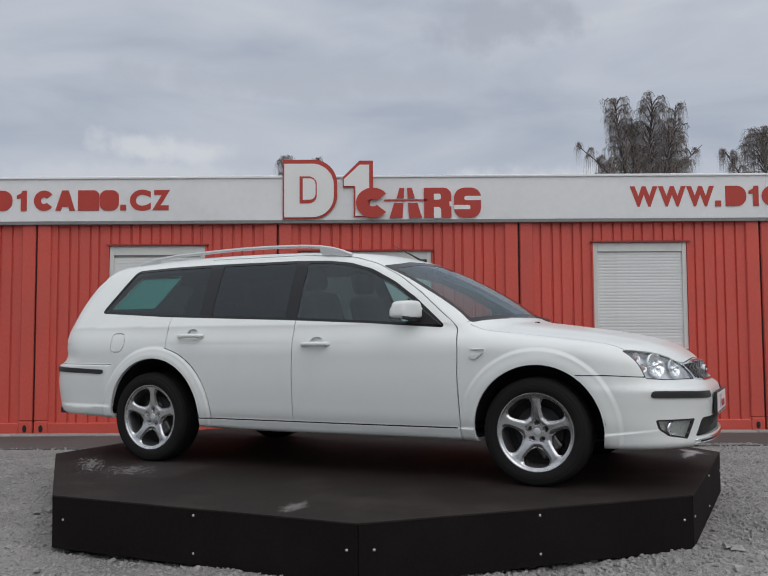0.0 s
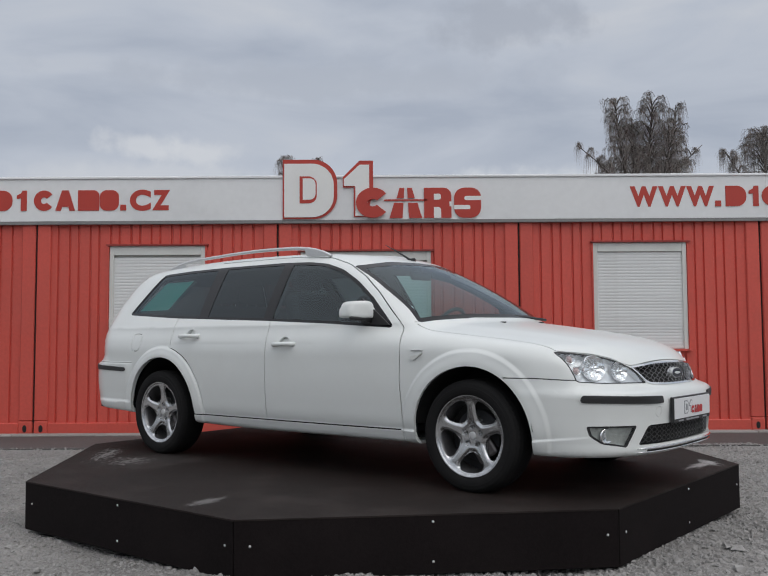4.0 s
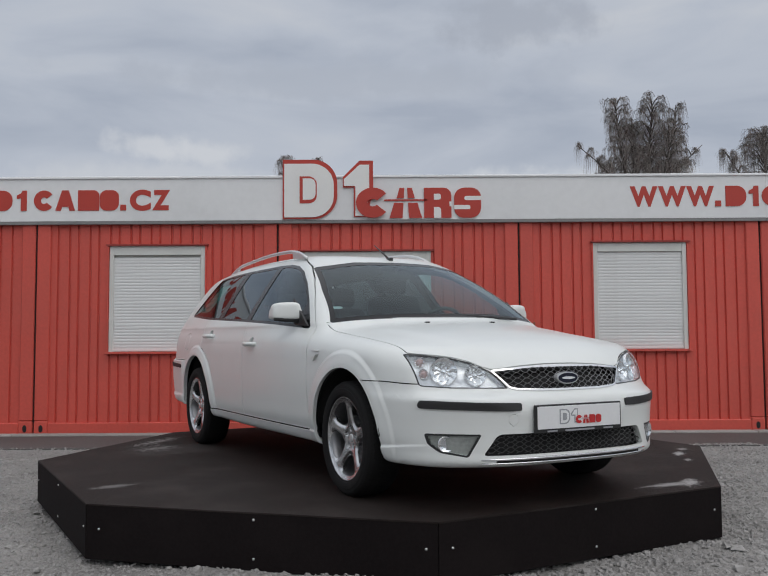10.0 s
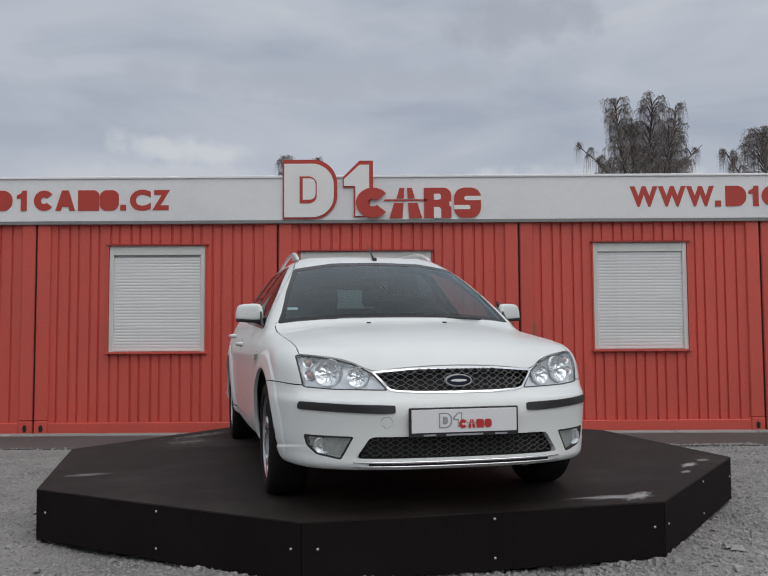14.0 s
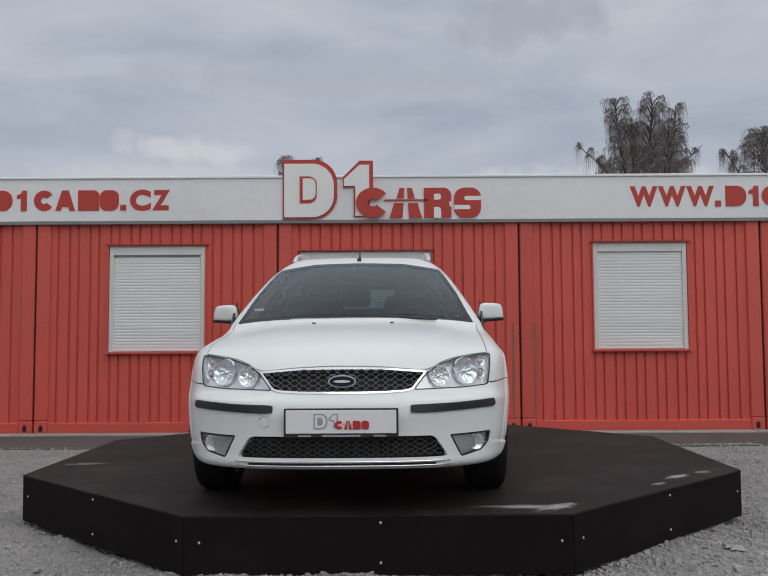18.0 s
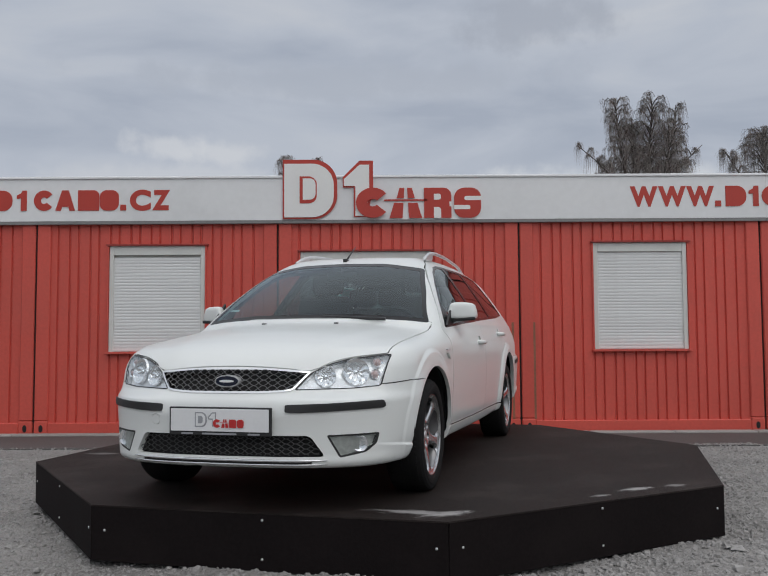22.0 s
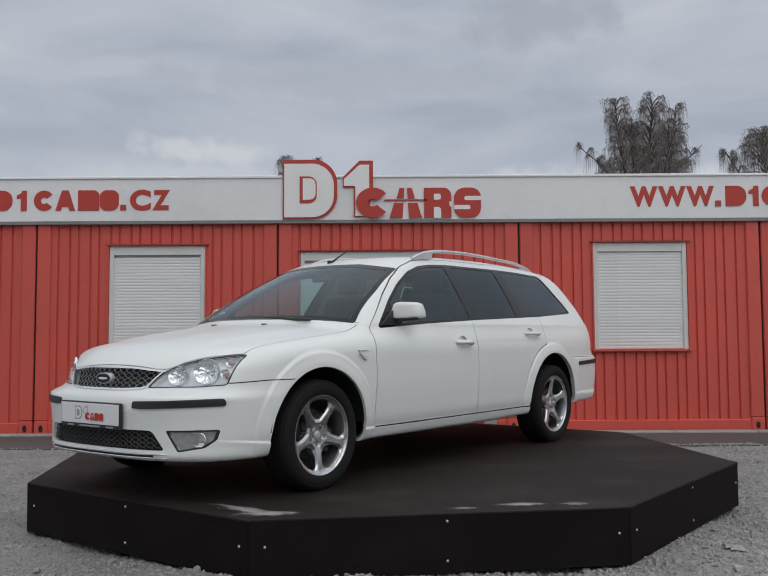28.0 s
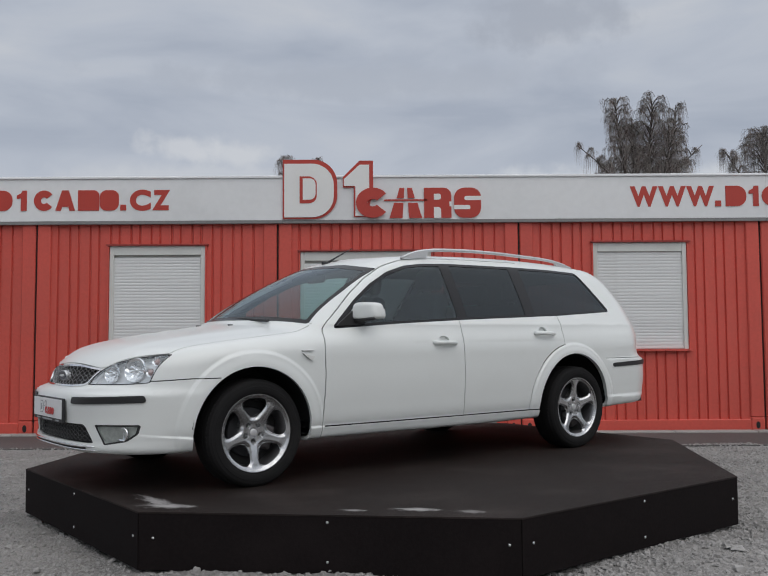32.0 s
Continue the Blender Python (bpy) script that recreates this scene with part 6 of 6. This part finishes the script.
build_tree(9.05, 30.0, [(-0.95, 0.1, 9.75, 0.75, 7.0), (0.20, -0.2, 9.68, 0.85, 6.6), (1.15, 0.1, 9.55, 0.50, 7.2), (-0.25, 0.5, 9.0, 1.0, 6.6), (0.75, -0.4, 8.6, 0.9, 6.6), (-2.3, 0.0, 8.10, 0.36, 7.0), (2.05, 0.2, 8.15, 0.36, 7.0), (-1.1, 0.2, 7.5, 0.8, 6.6), (1.3, 0.2, 7.5, 0.8, 6.6)], 8200, 3)
build_tree(13.35, 30.5, [(0.1, 0.0, 8.75, 0.95, 6.8), (0.9, 0.3, 8.6, 0.9, 6.8), (-1.35, 0.0, 8.05, 0.45, 7.1)], 4600, 8)
build_tree(-3.55, 31.0, [(0.0, 0.0, 7.95, 0.40, 7.0), (1.1, 0.2, 7.95, 0.25, 7.2)], 700, 12)
build_tree(-14.2, 31.0, [(0.0, 0.0, 7.3, 0.6, 6.4)], 300, 15)



# ---------------------------------------------------------------- loose stones
def build_stones():
    rnd = np.random.RandomState(4)
    base = np.array([(-1, -.8, -.5), (1, -.9, -.5), (.9, 1, -.5), (-.9, .8, -.5), (-.6, -.5, .6), (.5, -.6, .75), (.65, .6, .5), (-.5, .6, .7)])
    quads = np.array([(0, 3, 2, 1), (4, 5, 6, 7), (0, 1, 5, 4), (1, 2, 6, 5), (2, 3, 7, 6), (3, 0, 4, 7)])
    n = 62000
    x = rnd.uniform(-5.2, 5.2, n * 3)
    y = rnd.uniform(3.0, 9.52, n * 3)
    inside = np.hypot(x - HUB.x, y - HUB.y) < 2.15
    rag = 9.38 + 0.05 * np.sin(2.3 * x) + 0.03 * np.sin(7.1 * x + 1) + 0.10 * rnd.rand(len(x)) ** 4
    seen = (np.abs(x) < y * 0.46 + 0.3) & ~inside & (y < rag)
    x, y = x[seen][:n], y[seen][:n]
    n = len(x)
    s = 0.004 + 0.014 * rnd.rand(n) ** 2.6
    s[rnd.rand(n) < 0.015] *= 2.0
    s *= np.where(x < -0.5, 0.72, 1.0)
    a = rnd.uniform(0, 2 * np.pi, n)
    jit = base[None] * (1 + rnd.uniform(-0.35, 0.35, (n, 8, 3)))
    jit = jit * (s[:, None] * np.stack([np.ones(n), rnd.uniform(0.6, 1, n), rnd.uniform(0.45, 0.8, n)], 1))[:, None]
    c, d = np.cos(a)[:, None], np.sin(a)[:, None]
    tilt = rnd.uniform(-0.5, 0.5, n)[:, None]
    X, Y, Z = jit[..., 0], jit[..., 1], jit[..., 2] + tilt * jit[..., 0]
    z0 = np.where(y > 9.35, 0.012, np.array([ground_z(p, q) for p, q in zip(x, y)]))
    V = np.stack([X * c - Y * d + x[:, None], X * d + Y * c + y[:, None], Z + z0[:, None] + 0.25 * s[:, None]], -1).reshape(-1, 3)
    F = (quads[None] + 8 * np.arange(n)[:, None, None]).reshape(-1, 4)
    me = bpy.data.meshes.new("gravel")
    me.from_pydata(V.tolist(), [], F.tolist())
    me.materials.append(M_STONE)
    tagged(new("gravel", me), "loose grey crushed stones lying on the yard", "gravel", kind="stuff")


build_stones()


# ---------------------------------------------------------------- cloud layer far behind
def cloud_mat():
    m = bpy.data.materials.new("drifting_overcast")
    m.use_nodes = True
    n, l = m.node_tree.nodes, m.node_tree.links
    n.clear()
    o = n.new("ShaderNodeOutputMaterial")
    em = n.new("ShaderNodeEmission")
    tc = n.new("ShaderNodeTexCoord")
    mp = n.new("ShaderNodeMapping")
    mp.inputs["Scale"].default_value = (0.0016, 0.0016, 0.0055)
    l.new(tc.outputs["Object"], mp.inputs[0])
    n1 = n.new("ShaderNodeTexNoise")
    n1.inputs["Scale"].default_value = 1.0
    n1.inputs["Detail"].default_value = 7
    n1.inputs["Roughness"].default_value = 0.5
    n1.inputs["Distortion"].default_value = 0.4
    l.new(mp.outputs[0], n1.inputs["Vector"])
    cr = n.new("ShaderNodeValToRGB")
    e = cr.color_ramp.elements
    e[0].position, e[0].color = 0.32, (0.335, 0.375, 0.45, 1)
    e[1].position, e[1].color = 0.70, (0.485, 0.51, 0.555, 1)
    k = e.new(0.50)
    k.color = (0.415, 0.452, 0.52, 1)
    l.new(n1.outputs[0], cr.inputs[0])
    last = cr.outputs[0]
    n2 = n.new("ShaderNodeTexNoise")
    n2.inputs["Scale"].default_value = 0.011
    n2.inputs["Detail"].default_value = 8
    n2.inputs["Roughness"].default_value = 0.55
    l.new(tc.outputs["Object"], n2.inputs["Vector"])
    # a pale cumulus bank low over the roofs and two thin grey wisps
    for cx, cy, cz, sx, sz, col in ((-640, 2253, 525, 130, 46, (0.55, 0.57, 0.605)), (-505, 2270, 512, 120, 38, (0.545, 0.565, 0.60)), (-600, 2253, 450, 380, 45, (0.50, 0.525, 0.57)), (420, 2300, 420, 500, 60, (0.55, 0.575, 0.61)), (295, 2232, 835, 260, 75, (0.33, 0.36, 0.42)), (-200, 2250, 700, 700, 60, (0.37, 0.405, 0.47))):
        off = n.new("ShaderNodeVectorMath")
        off.operation = "SUBTRACT"
        off.inputs[1].default_value = (cx, cy, cz)
        l.new(tc.outputs["Object"], off.inputs[0])
        sc = n.new("ShaderNodeVectorMath")
        sc.operation = "MULTIPLY"
        sc.inputs[1].default_value = (1 / sx, 0.0, 1 / sz)
        l.new(off.outputs[0], sc.inputs[0])
        ln = n.new("ShaderNodeVectorMath")
        ln.operation = "LENGTH"
        l.new(sc.outputs[0], ln.inputs[0])
        ad = n.new("ShaderNodeMath")
        ad.operation = "MULTIPLY_ADD"
        ad.inputs[1].default_value = -1.9
        ad.inputs[2].default_value = 0.95
        l.new(n2.outputs[0], ad.inputs[0])
        su = n.new("ShaderNodeMath")
        su.operation = "ADD"
        l.new(ln.outputs["Value"], su.inputs[0])
        l.new(ad.outputs[0], su.inputs[1])
        mr = n.new("ShaderNodeMapRange")
        mr.interpolation_type = "SMOOTHSTEP"
        mr.inputs[1].default_value = 1.05
        mr.inputs[2].default_value = 0.30
        mr.inputs[3].default_value = 0.0
        mr.inputs[4].default_value = 0.75
        l.new(su.outputs[0], mr.inputs[0])
        mx = n.new("ShaderNodeMix")
        mx.data_type = "RGBA"
        l.new(mr.outputs[0], mx.inputs[0])
        l.new(last, mx.inputs[6])
        mx.inputs[7].default_value = (*col, 1)
        last = mx.outputs[2]
    # towards the zenith the layer passes into the plain bright overcast
    sp = n.new("ShaderNodeSeparateXYZ")
    l.new(tc.outputs["Object"], sp.inputs[0])
    el = n.new("ShaderNodeMath")
    el.operation = "DIVIDE"
    el.inputs[1].default_value = 2400.0
    l.new(sp.outputs[2], el.inputs[0])
    zr = n.new("ShaderNodeValToRGB")
    q = zr.color_ramp.elements
    q[0].position, q[0].color = 0.0, (0.33, 0.355, 0.395, 1)
    q[1].position, q[1].color = 1.0, (0.90, 0.925, 0.97, 1)
    q.new(0.35).color = (0.54, 0.565, 0.61, 1)
    l.new(el.outputs[0], zr.inputs[0])
    fa = n.new("ShaderNodeMapRange")
    fa.interpolation_type = "SMOOTHSTEP"
    fa.inputs[1].default_value = 0.42
    fa.inputs[2].default_value = 0.80
    l.new(el.outputs[0], fa.inputs[0])
    zx = n.new("ShaderNodeMix")
    zx.data_type = "RGBA"
    l.new(fa.outputs[0], zx.inputs[0])
    l.new(last, zx.inputs[6])
    l.new(zr.outputs[0], zx.inputs[7])
    l.new(zx.outputs[2], em.inputs[0])
    em.inputs[1].default_value = 1.085
    l.new(em.outputs[0], o.inputs[0])
    return m


def build_clouds():
    bm = bmesh.new()
    rows = []
    for j in range(13):
        el = radians(-1 + 66 * j / 12)
        rows.append([bm.verts.new((2400 * math.sin(radians(-60 + 120 * i / 40)) * math.cos(el), 2400 * math.cos(radians(-60 + 120 * i / 40)) * math.cos(el), 2400 * math.sin(el))) for i in range(41)])
    for a, b in zip(rows, rows[1:]):
        for i in range(40):
            bm.faces.new((a[i], a[i + 1], b[i + 1], b[i]))
    return tagged(obj("backdrop", bm, cloud_mat(), smooth=True), "grey overcast clouds drifting slowly", "sky", kind="structure")


clouds = build_clouds()


# ---------------------------------------------------------------- what moves
def motions():
    rows_t, rows_c = [], []
    for t, a in TURN:
        R = Matrix.Rotation(radians(a), 4, "Z")
        base = Matrix.Translation(HUB + Vector((0, 0, DECK))) @ LEAN
        rows_t.append((t, base @ R))
        rows_c.append((t, base @ R @ Matrix.Translation(-CAR_OFF)))
    walk(turntable, rows_t)
    walk(car, rows_c)
    walk(clouds, [(0, pose(0, 0, 0)), (16, pose(0, 0, 0, 0, 0, -1.45)), (32, pose(0, 0, 0, 0, 0, -2.9))])


motions()
